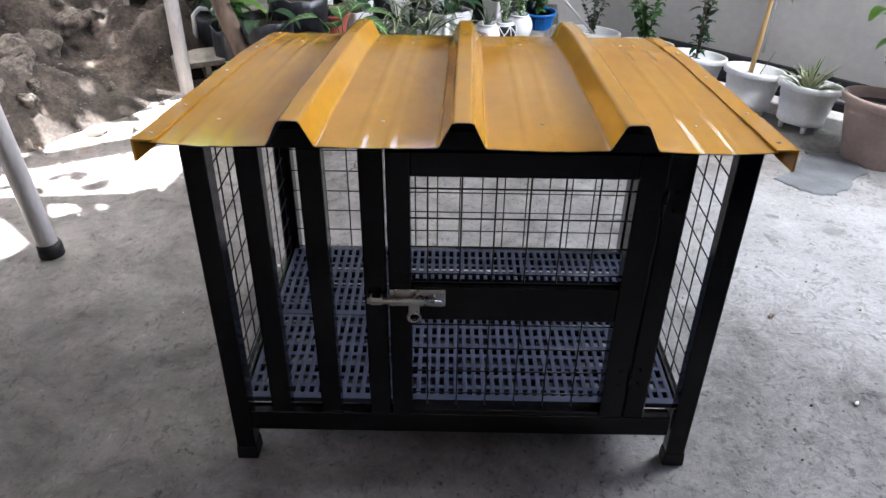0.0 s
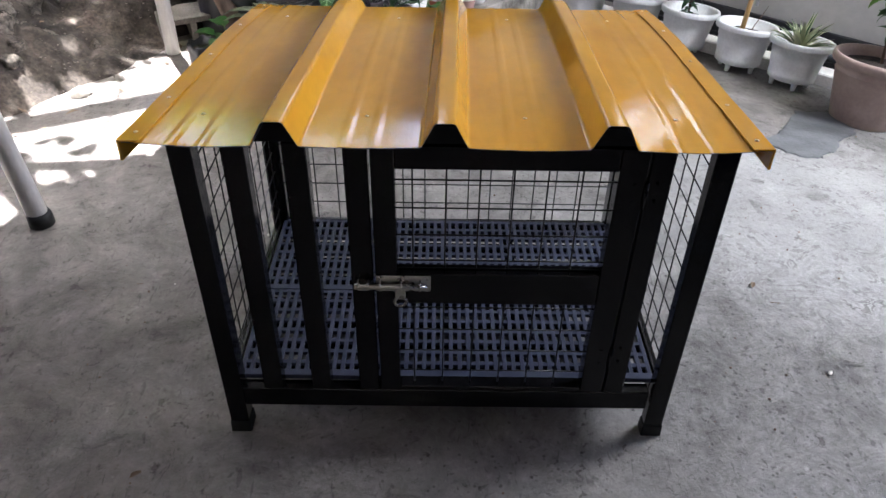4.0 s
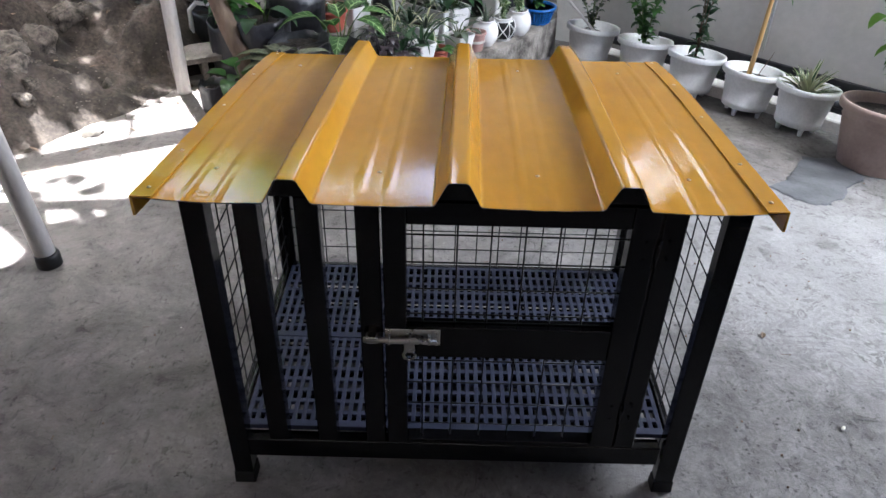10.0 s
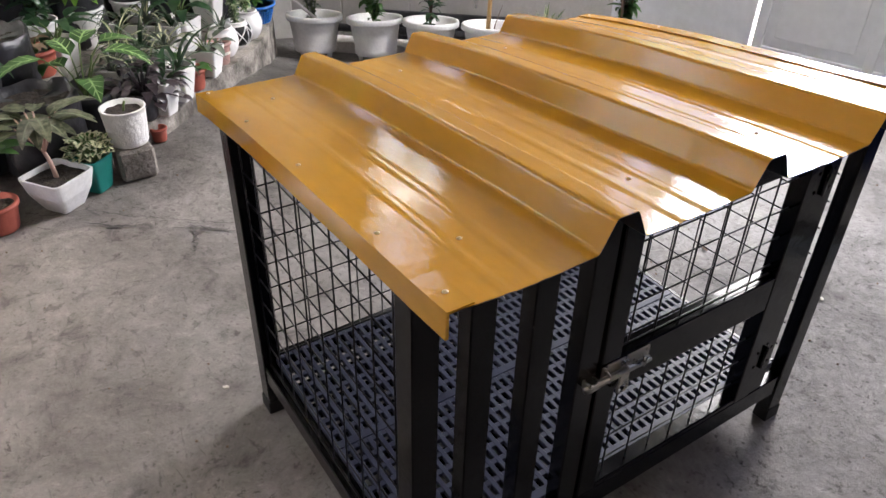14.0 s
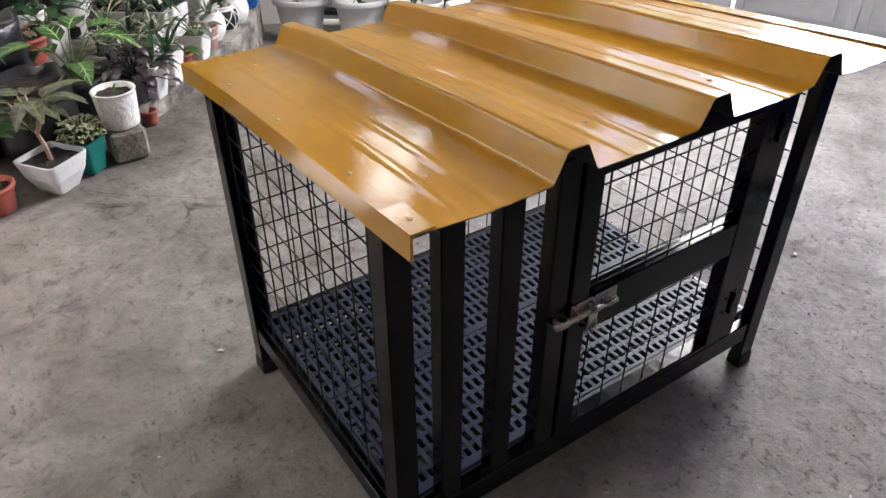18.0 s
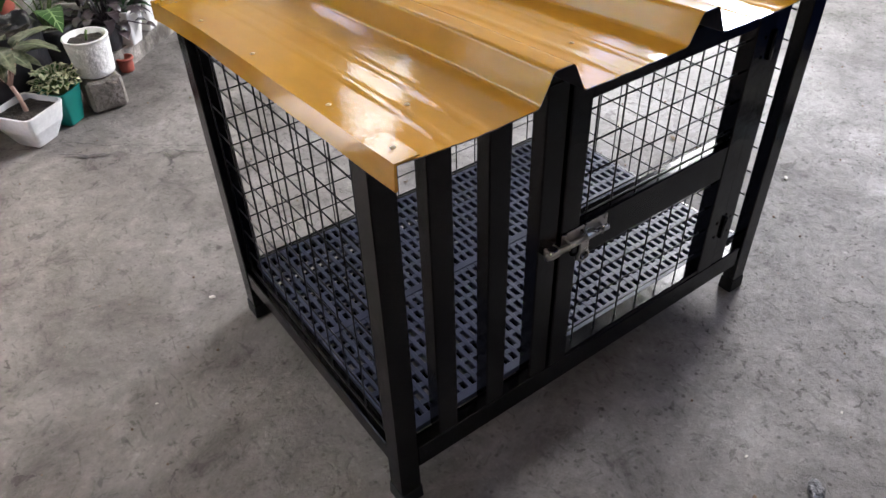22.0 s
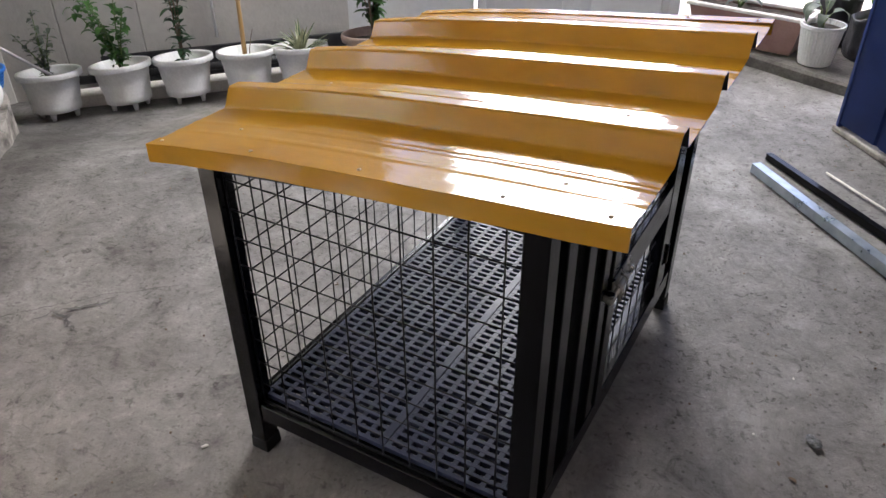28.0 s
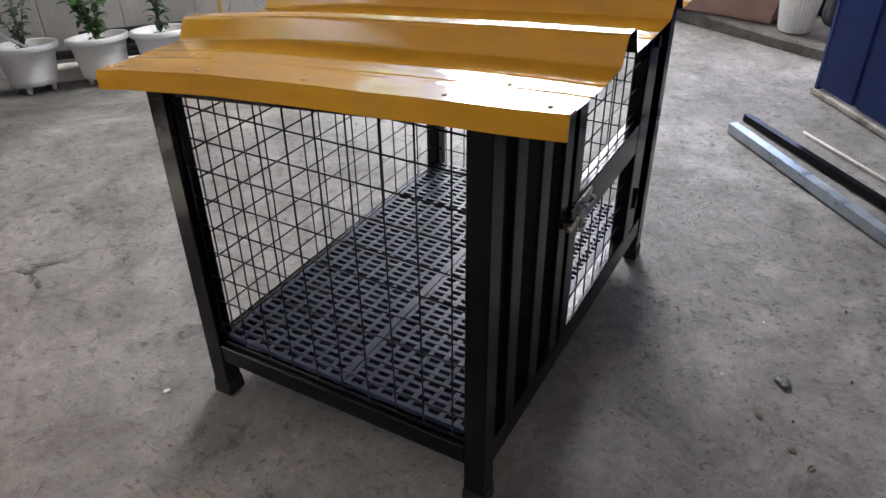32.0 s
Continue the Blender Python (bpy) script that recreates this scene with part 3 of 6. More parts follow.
def cage():
    base = thing("animal_cage", "black welded steel cage with wire mesh and yellow ribbed roof", "cage", at=pose(0, 0, 0))
    # four posts with rubber boots
    for x, y, d in ((XL, YF, T), (XR - T + 0.006, YF, 0.028), (XL, YB - T, T), (XR - T + 0.004, YB - T, T)):
        top = roof_z(y + T / 2) - 0.012
        post = part("post", box(x, x + T, y, y + d, 0.012, top, 0.002), M_BLACK, base)
        bm = box(x - 0.0016, x + T + 0.0016, y - 0.0016, y + d + 0.0016, 0.0, 0.034, 0.002)
        for v in bm.verts:
            if v.co.z < 0.01:
                v.co.x += 0.001 * (1 if v.co.x > x + T / 2 else -1)
                v.co.y += 0.001 * (1 if v.co.y > y + d / 2 else -1)
        part("rubber_boot", bm, M_RUBBER, post)
    # bottom rails and floor bearers
    zb0, zb1 = 0.085, 0.137
    part("bottom_rail", box(XL + T, XR - T, YF + 0.002, YF + 0.030, zb0, zb1, 0.002), M_BLACK, base)
    part("bottom_rail", box(XL + T, XR - T, YB - 0.030, YB - 0.002, zb0, zb1, 0.002), M_BLACK, base)
    for x in (XL + 0.002, XR - 0.030):
        part("bottom_rail", box(x, x + 0.028, YF + T, YB - T, 0.096, zb1, 0.002), M_BLACK, base)
    for x in (-0.14, 0.18):
        part("floor_bearer", box(x, x + 0.025, YF + 0.030, YB - 0.030, 0.092, 0.122, 0.001), M_BLACK, base)
    for y in (0.064, 0.137, 0.206, 0.280, 0.365, 0.439, 0.507, 0.584):
        part("floor_slat", box(XL + 0.030, XR - 0.030, y - 0.016, y + 0.016, 0.122, 0.1365, 0.001), M_BLACK, base)
    # top rails under the sheet
    zt = roof_z(YF) - 0.012
    part("top_rail", box(XL + T, XR - T, YF + 0.002, YF + 0.034, zt - 0.036, zt, 0.002), M_BLACK, base)
    zr = roof_z(YB) - 0.010
    part("top_rail", box(XL + T, XR - T, YB - 0.034, YB - 0.002, zr - 0.04, zr, 0.002), M_BLACK, base)
    for x in (XL + 0.013, XR - 0.034):
        bm = box(x, x + 0.026, YF + T, YB - T, 0, 0.036, 0.002)
        for v in bm.verts:
            v.co.z += roof_z(v.co.y) - 0.046
        part("top_rail", bm, M_BLACK, base)
    # two upright bars and the two door jambs
    for x in (-0.360, -0.258):
        part("upright_bar", box(x, x + 0.040, YF + 0.003, YF + 0.033, zb1, zt - 0.036, 0.002), M_BLACK, base)
    part("door_jamb", box(-0.158, -0.117, YF + 0.003, YF + 0.033, zb1, zt - 0.036, 0.002), M_BLACK, base)
    jamb = part("door_jamb", box(0.357, 0.398, YF + 0.003, YF + 0.033, zb1, zt - 0.036, 0.002), M_BLACK, base)
    # the door
    door = part("door", box(-0.113, -0.072, YF - 0.001, YF + 0.031, 0.141, 0.728, 0.002), M_BLACK, base, "black steel frame door with wire mesh panels")
    part("hinge_stile", box(0.306, 0.353, YF - 0.001, YF + 0.031, 0.141, 0.728, 0.002), M_BLACK, door)
    part("door_rail", box(-0.072, 0.306, YF + 0.000, YF + 0.030, 0.141, 0.153, 0.002), M_BLACK, door)
    part("door_rail", box(-0.072, 0.306, YF + 0.000, YF + 0.030, 0.383, 0.458, 0.002), M_BLACK, door)
    part("door_rail", box(-0.072, 0.306, YF + 0.000, YF + 0.030, 0.682, 0.728, 0.002), M_BLACK, door)
    for z in (0.245, 0.64):
        hinge = part("hinge", rod((0.355, YF - 0.003, z - 0.026), (0.355, YF - 0.003, z + 0.026), 0.0045, 10), M_BLACK, base, smooth=True)
        for dz in (-0.018, 0.018):
            part("bolt", rod((0.335, YF - 0.001, z + dz), (0.335, YF - 0.003, z + dz), 0.003, 8), M_BLACK, hinge)
            part("bolt", rod((0.375, YF - 0.001, z + dz), (0.375, YF - 0.003, z + dz), 0.003, 8), M_BLACK, hinge)
    P = 0.0585
    wire = 0.0016

    def wires(parent, axis, lo, hi, zlo, zhi, at, first, zfirst, ztop=None):
        """A welded square mesh in a plane of constant y (axis x) or constant x (axis y)."""
        u = first
        while u < hi:
            if u > lo:
                top = ztop(u) if ztop else zhi
                a, b = ((u, at, zlo), (u, at, top)) if axis == "x" else ((at, u, zlo), (at, u, top))
                part("wire", rod(a, b, wire, 6), M_WIRE, parent, smooth=True)
            u += P
        z = zfirst
        while z < zhi:
            if z > zlo:
                e = 2 * wire
                a, b = ((lo, at + e, z), (hi, at + e, z)) if axis == "x" else ((at + e, lo, z), (at + e, hi, z))
                part("wire", rod(a, b, wire, 6), M_WIRE, parent, smooth=True)
            z += P

    panel = part("mesh_panel", box(-0.071, 0.305, YF + 0.0135, YF + 0.0165, 0.4580, 0.4605), M_WIRE, base)
    wires(panel, "x", -0.072, 0.306, 0.15, 0.70, YF + 0.015, -0.043, 0.1835)
    rear = part("rear_mesh", box(XL + T, XR - T, YB - 0.022, YB - 0.018, zb1 + 0.001, zb1 + 0.006), M_WIRE, base)
    wires(rear, "x", XL + T, XR - T, zb1, zr - 0.04, YB - 0.02, XL + T + 0.022, 0.199)
    for x, e in ((XL + 0.016, 0.03), (XR - 0.016, 0.02)):
        side = part("side_mesh", box(x - 0.002, x + 0.002, YF + T, YB - T, zb1 + 0.001, zb1 + 0.006), M_WIRE, base)
        wires(side, "y", YF + T, YB - T, zb1, 0.72, x, YF + T + e, 0.187, lambda y: roof_z(y) - 0.046)
    return base


CAGE = cage()


def roof(base):
    """Ribbed sheet with three tall ribs, small flutes in the pans, folded edge trims and screws."""
    x0, x1, y0, y1 = -0.466, 0.494, -0.105, 0.757
    ribs = (-0.241, 0.011, 0.263)
    edges = [x0] + list(ribs) + [x1]
    corners = [(x0, 0.0, 0.0)]
    for i, (a, b) in enumerate(zip(edges, edges[1:])):
        lo = a + (0.034 if i else 0.0)
        hi = b - (0.034 if i < 3 else 0.0)
        for f in (0.36, 0.60):
            x = lo + f * (hi - lo)
            corners += [(x - 0.010, 0.0, 0.002), (x - 0.003, 0.0007, 0.002), (x + 0.003, 0.0007, 0.002), (x + 0.010, 0.0, 0.002)]
        if i < 3:
            corners += [(b - 0.035, 0.0, 0.004), (b - 0.0155, 0.038, 0.0045), (b + 0.0155, 0.038, 0.0045), (b + 0.035, 0.0, 0.004)]
    corners.append((x1, 0.0, 0.0))
    # each bend becomes a small arc, with a guard point on either side
    prof = []
    for k, (cx, ch, r) in enumerate(corners):
        p = Vector((cx, ch))
        if not r:
            prof.append((p.x, p.y))
            continue
        u = (Vector(corners[k - 1][:2]) - p).normalized()
        w = (Vector(corners[k + 1][:2]) - p).normalized()
        prof.append(tuple(p + u * (r * 1.35)))
        for s in (0.0, 0.33, 0.67, 1.0):
            q = p + u * r * (1 - s) ** 2 + w * r * s ** 2
            prof.append((q.x, q.y))
        prof.append(tuple(p + w * (r * 1.35)))
    pans = list(zip(edges, edges[1:]))

    def sag(x, y):
        for a, b in pans:
            if a <= x <= b:
                s = (x - a) / (b - a)
                return -0.0055 * 4 * s * (1 - s) * math.exp(-max(0.0, (y - y0)) / 0.12) + 0.0012 * noise.noise((x * 9, y * 5, 1))
        return 0.0

    ny = 26

    def sheet(dz):
        bm = bmesh.new()
        rows = []
        for j in range(ny + 1):
            y = y0 + (y1 - y0) * j / ny
            rows.append([bm.verts.new((x, y, roof_z(y) + h + sag(x, y) + dz)) for x, h in prof])
        for a, b in zip(rows, rows[1:]):
            for k in range(len(prof) - 1):
                bm.faces.new((a[k], a[k + 1], b[k + 1], b[k]))
        return bm

    top = part("roof_sheet", sheet(0.0), M_YELLOW, base, "glossy ochre yellow painted ribbed roof sheet", smooth=True)
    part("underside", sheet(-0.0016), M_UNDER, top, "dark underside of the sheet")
    for xa, side in ((x0, -1), (x1, 1)):
        bm = bmesh.new()
        inner = xa - side * 0.026
        out = xa + side * 0.006
        rows = []
        n = 12
        for j in range(n + 1):
            y = y0 - 0.001 + (y1 - y0 + 0.002) * j / n
            z = roof_z(y) + 0.0026 + 0.0006 * math.sin(y * 31 + side)
            rows.append([bm.verts.new(p) for p in ((inner, y, z - 0.002), (inner, y, z), (out, y, z + 0.0005), (out + side * 0.001, y, z - 0.034), (out - side * 0.003, y, z - 0.034), (out - side * 0.003, y, z - 0.003))])
        for a, b in zip(rows, rows[1:]):
            for k in range(6):
                bm.faces.new((a[k], a[(k + 1) % 6], b[(k + 1) % 6], b[k]))
        bm.faces.new(rows[0])
        bm.faces.new(rows[-1][::-1])
        part("edge_trim", bm, M_YELLOW, base, "folded yellow edge flashing")
        for y in (-0.075, 0.070, 0.303, 0.52, 0.735):
            screw(base, xa - side * 0.012, y, roof_z(y) + 0.0035)
    for i, (a, b) in enumerate(pans):
        xm = ((-0.380, -0.117, 0.138, 0.382), (-0.372, -0.112, 0.14, 0.375))
        for x, y in ((xm[0][i], 0.012), (xm[1][i], 0.62)):
            screw(base, x, y, roof_z(y) + sag(x, y) + 0.0005)


def screw(parent, x, y, z):
    bm = lathe([(0.0036, 0.0), (0.0036, 0.0004), (0.0022, 0.0007), (0.0020, 0.0014), (0.0012, 0.0017), (0.0001, 0.0018)], 10)
    ob = part("screw", bm, M_SCREW, parent, smooth=True)
    ob.matrix_basis = pose(x, y, z, math.degrees(math.atan(SLOPE)))


roof(CAGE)


def latch(base):
    """Barrel bolt on the door's middle rail, with its keeper on the jamb and a hasp tongue below."""
    z = 0.437
    plate = part("barrel_bolt", box(-0.112, -0.010, YF - 0.004, YF - 0.001, z - 0.019, z + 0.017, 0.001), M_STEEL, base, "dull bright steel barrel bolt")
    part("bolt_rod", rod((-0.152, YF - 0.011, z - 0.003), (-0.016, YF - 0.011, z - 0.003), 0.0055, 12), M_STEEL, plate, smooth=True)
    for xa, xb in ((-0.104, -0.088), (-0.030, -0.014), (-0.066, -0.050)):
        part("guide", pipe_along([(xa, YF - 0.004, z - 0.012), (xa, YF - 0.014, z - 0.009), (xa, YF - 0.0155, z - 0.003), (xa, YF - 0.014, z + 0.004), (xa, YF - 0.004, z + 0.007)], 0.0022, 6), M_STEEL, plate, smooth=True)
    part("keeper", box(-0.147, -0.124, YF - 0.016, YF + 0.003, z - 0.010, z + 0.006, 0.002), M_STEEL, base, "steel keeper")
    tongue = part("hasp_tongue", box(-0.077, -0.057, YF - 0.012, YF - 0.008, z - 0.034, z - 0.006, 0.0015), M_STEEL, plate)
    bm = bmesh.new()
    pts = [(-0.067 + 0.011 * math.cos(a), YF - 0.010, z - 0.040 + 0.011 * math.sin(a)) for a in [2 * math.pi * i / 14 for i in range(15)]]
    pipe_along(pts, 0.0028, 6, bm)
    part("hasp_eye", bm, M_STEEL, plate, smooth=True)
    for x in (-0.106, -0.017):
        for dz in (-0.014, 0.012):
            part("rivet", rod((x, YF - 0.004, z + dz), (x, YF - 0.0065, z + dz), 0.0035, 8), M_STEEL, plate)


latch(CAGE)


def slat_mat(y0, y1, label):
    """A plastic slatted floor mat: long bars from front to rear, cross bars a little lower, and a rim."""
    x0, x1, zt = XL + 0.032, XR - 0.032, 0.150
    base = thing("slatted_floor_mat", label, "floor mat", "slatted mats of the cage floor", at=pose(0, 0, 0))
    n = 45
    pitch = (x1 - x0) / n
    me = mesh_of(box(-0.0046, 0.0046, y0, y1, zt - 0.012, zt, 0.0008), "bar", M_PLASTIC)
    for i in range(n + 1):
        share("bar", me, base, pose(x0 + i * pitch, 0, 0))
    m = max(2, round((y1 - y0) / 0.037))
    me = mesh_of(box(x0 - 0.003, x1 + 0.003, -0.0056, 0.0056, zt - 0.0105, zt - 0.0008, 0.0006), "cross_bar", M_PLASTIC)
    for j in range(m + 1):
        y = y0 + 0.0056 + (y1 - y0 - 0.0112) * j / m
        share("cross_bar", me, base, pose(0, y, 0))
    part("rim", box(x0 - 0.004, x1 + 0.004, y0 - 0.002, y0 + 0.016, zt - 0.012, zt + 0.0004, 0.0008), M_PLASTIC, base)
    return base


slat_mat(YF + 0.032, 0.311, "blue-grey slatted plastic mat lying in the cage near the door")
slat_mat(0.314, YB - 0.032, "blue-grey slatted plastic mat lying in the cage towards its rear")


def skew(base):
    """The sheet lies slightly askew on the frame: its rear sits a little to one side of its front."""
    for ob in base.children_recursive:
        kind = ob.name.split(".")[0]
        if kind == "screw":
            ob.location.x += (0.030 - 0.0155 * (ob.location.x + 0.47)) * (ob.location.y + 0.1)
        elif kind in ("roof_sheet", "underside", "edge_trim"):
            for v in ob.data.vertices:
                v.co.x += (0.030 - 0.0155 * (v.co.x + 0.47)) * (v.co.y + 0.1)


skew(CAGE)


# ---- pots ----
def pot_feet(parent, r, n, h, material):
    for k in range(n):
        a = 2 * math.pi * (k + 0.3) / n
        c = Vector((r * math.cos(a), r * math.sin(a), 0))
        bm = lathe([(0.009, 0.0), (0.012, h * 0.5), (0.017, h + 0.012)], 8)
        f = part("foot", bm, material, parent, smooth=True)
        f.matrix_basis = pose(c.x, c.y, 0)


def soil_disc(parent, r, z, power=None, material=None):
    bm = bmesh.new()
    rings = []
    for i in range(7):
        rr = r * i / 6
        ring = []
        for k in range(20):
            a = 2 * math.pi * k / 20
            c, s = math.cos(a), math.sin(a)
            q = (abs(c) ** power + abs(s) ** power) ** (-1.0 / power) if power else 1.0
            ring.append(bm.verts.new((rr * q * c, rr * q * s, z + 0.007 * noise.noise((rr * 40 * c, rr * 40 * s, z * 9)) + 0.004 * (1 - i / 6))))
        rings.append(ring)
    for a, b in zip(rings[1:], rings[2:]):
        for k in range(20):
            bm.faces.new((a[k], a[(k + 1) % 20], b[(k + 1) % 20], b[k]))
    bm.faces.new(rings[1])
    bmesh.ops.delete(bm, geom=rings[0], context="VERTS")
    part("soil", bm, material or M_SOIL, parent, "dark crumbly potting soil", smooth=True)


def footed_pot(x, y, r, h, label, material=M_WHITE, group="row of white footed pots", turn=0.0, tilt=0.0):
    """A tapered plastic pot with a rolled rim, a base band, drain holes and three feet; the rim's outside radius is r."""
    t = thing("plant_pot", label, "plant pot", group, at=pose(x, y, floor_fall(x, y) - 0.003) @ LEAN @ pose(0, 0, 0, tilt, 0, turn))
    f = 0.036
    prof = [(0.60 * r, f), (0.70 * r, f), (0.735 * r, f + 0.004), (0.75 * r, f + 0.030), (0.735 * r, f + 0.033), (0.80 * r, h * 0.55), (0.835 * r, h * 0.72), (0.85 * r, h * 0.725), (0.86 * r, h - 0.030), (0.97 * r, h - 0.028),
            (r, h - 0.024), (r, h - 0.006), (0.985 * r, h), (0.92 * r, h + 0.001), (0.875 * r, h - 0.006), (0.83 * r, h - 0.045), (0.001, h - 0.047)]
    part("body", lathe(prof, 36), material, t, smooth=True)
    pot_feet(t, 0.56 * r, 4, f, material)
    soil_disc(t, 0.83 * r, h - 0.045)
    return t


def square_pot(x, y, z, top, base, h, label, material=M_CERAMIC, turn=20.0, bulge=0.0, group="pots on the plant ledge"):
    """A square tapering pot with a thick rim and soil."""
    t = thing("plant_pot", label, "plant pot", group, at=pose(x, y, z, 0, 0, turn))
    q = 0.5
    mid = base + (top - base) * 0.5 + bulge
    prof = [(base * q * 0.96, 0.0), (base * q, 0.004), (mid * q, h * 0.5), (top * q, h - 0.004), (top * q, h), (top * q - 0.006, h), (top * q - 0.008, h - 0.02), (0.001, h - 0.022)]
    part("body", lathe(prof, 96, power=9), material, t)
    soil_disc(t, top * q - 0.007, h - 0.017, 9)
    return t


def round_pot(x, y, z, top, base, h, label, material, rim=0.012, belly=0.0, group="pots on the plant ledge", soil=True, segs=28):
    """A round pot: straight, flared or bellied, with a turned rim."""
    t = thing("plant_pot", label, "plant pot", group, at=pose(x, y, z))
    prof = [(base * 0.94, 0.0), (base, 0.005)]
    for k in range(1, 7):
        s = k / 7
        prof.append((base + (top - base) * s + belly * math.sin(math.pi * s), h * s))
    prof += [(top - 0.002, h - rim), (top + rim * 0.35, h - rim * 0.9), (top + rim * 0.35, h - 0.002), (top, h), (top - 0.007, h), (top - 0.01, h - 0.022), (0.001, h - 0.024)]
    part("body", lathe(prof, segs), material, t, smooth=True)
    if soil:
        soil_disc(t, top - 0.008, h - 0.018)
    return t


def grow_bag(x, y, z, r, h, seed, label="crumpled black plastic grow bag filled with soil"):
    rnd = random.Random(seed)
    t = thing("grow_bag", label, "grow bag", "black grow bags", at=pose(x, y, z, 0, 0, rnd.uniform(0, 360)))
    prof = [(r * 0.85, 0.0), (r, 0.02), (r * 1.04, h * 0.3), (r * 0.98, h * 0.65), (r * 1.02, h * 0.9), (r * 1.05, h), (r * 0.98, h + 0.004), (r * 0.95, h - 0.03), (0.001, h - 0.035)]
    bm = lathe(prof, 26)
    for v in bm.verts:
        a = math.atan2(v.co.y, v.co.x)
        k = 1 + 0.09 * noise.noise((3 * math.cos(a), 3 * math.sin(a), v.co.z * 9 + seed)) + 0.05 * math.sin(7 * a + seed + v.co.z * 20)
        v.co.x *= k
        v.co.y *= k
        if v.co.z > h * 0.8:
            v.co.z += 0.025 * noise.noise((2 * math.cos(a), 2 * math.sin(a), seed))
    part("body", bm, M_BAG, t, smooth=True)
    soil_disc(t, r * 0.93, h - 0.028)
    return t


# ---- plants ----
def leaf(bm, base, az, el, length, width, droop=0.5, segs=6, fold=0.25, tip=0.5, twist=0.0, wave=0.0):
    """One curved leaf blade from base: az and el in degrees, droop bends it down on the way, fold lifts its edges."""
    p = Vector(base)
    a, e = radians(az), radians(el)
    side = Vector((-math.sin(a), math.cos(a), 0))
    rows = []
    step = length / segs
    for i in range(segs + 1):
        s = i / segs
        w = width * 0.5 * (math.sin(math.pi * min(1.0, s ** tip)) ** 0.8 if 0 < s < 1 else 0.0) + 0.0006
        d = Vector((math.cos(a) * math.cos(e), math.sin(a) * math.cos(e), math.sin(e)))
        up = side.cross(d) * -1.0
        sd = (side * math.cos(radians(twist) * s) + up * math.sin(radians(twist) * s))
        lift = up * (w * fold) + Vector((0, 0, wave * math.sin(9 * s + az)))
        rows.append((bm.verts.new(p + sd * w + lift), bm.verts.new(p), bm.verts.new(p - sd * w + lift)))
        p = p + d * step
        e -= droop / segs * 1.6
    for r0, r1 in zip(rows, rows[1:]):
        bm.faces.new((r0[0], r0[1], r1[1], r1[0]))
        bm.faces.new((r0[1], r0[2], r1[2], r1[1]))
    return rows


def plant(name, label, x, y, z, category="plant", group="potted plants"):
    return thing(name, label, category, group, at=pose(x, y, z))


def rosette(x, y, z, n, length, width, label, m1, m2=None, seed=0, el=(25, 80), droop=(0.4, 1.2), tip=0.5, name="potted_plant", fold=0.3):
    """Leaves rising from one heart; m2 stripes each leaf's edges or centre as narrower blades laid on it."""
    rnd = random.Random(seed)
    t = plant(name, label, x, y, z)
    for k in range(n):
        bm, b2 = bmesh.new(), bmesh.new()
        az = 137.5 * k + rnd.uniform(-14, 14)
        e = rnd.uniform(*el)
        ln = length * rnd.uniform(0.7, 1.1)
        dr = rnd.uniform(*droop)
        off = Vector((math.cos(radians(az)), math.sin(radians(az)), 0)) * 0.008
        leaf(bm, off, az, e, ln, width * rnd.uniform(0.8, 1.15), dr, 6, fold, tip)
        if m2:
            leaf(b2, off + Vector((0, 0, 0.0022)), az, e, ln * 0.99, width * 0.42, dr, 6, fold, tip)
        blade = part("leaf", bm, m1, t, smooth=True)
        if m2:
            part("leaf_stripe", b2, m2, blade, "cream stripe along the leaf", smooth=True)
        else:
            b2.free()
    return t


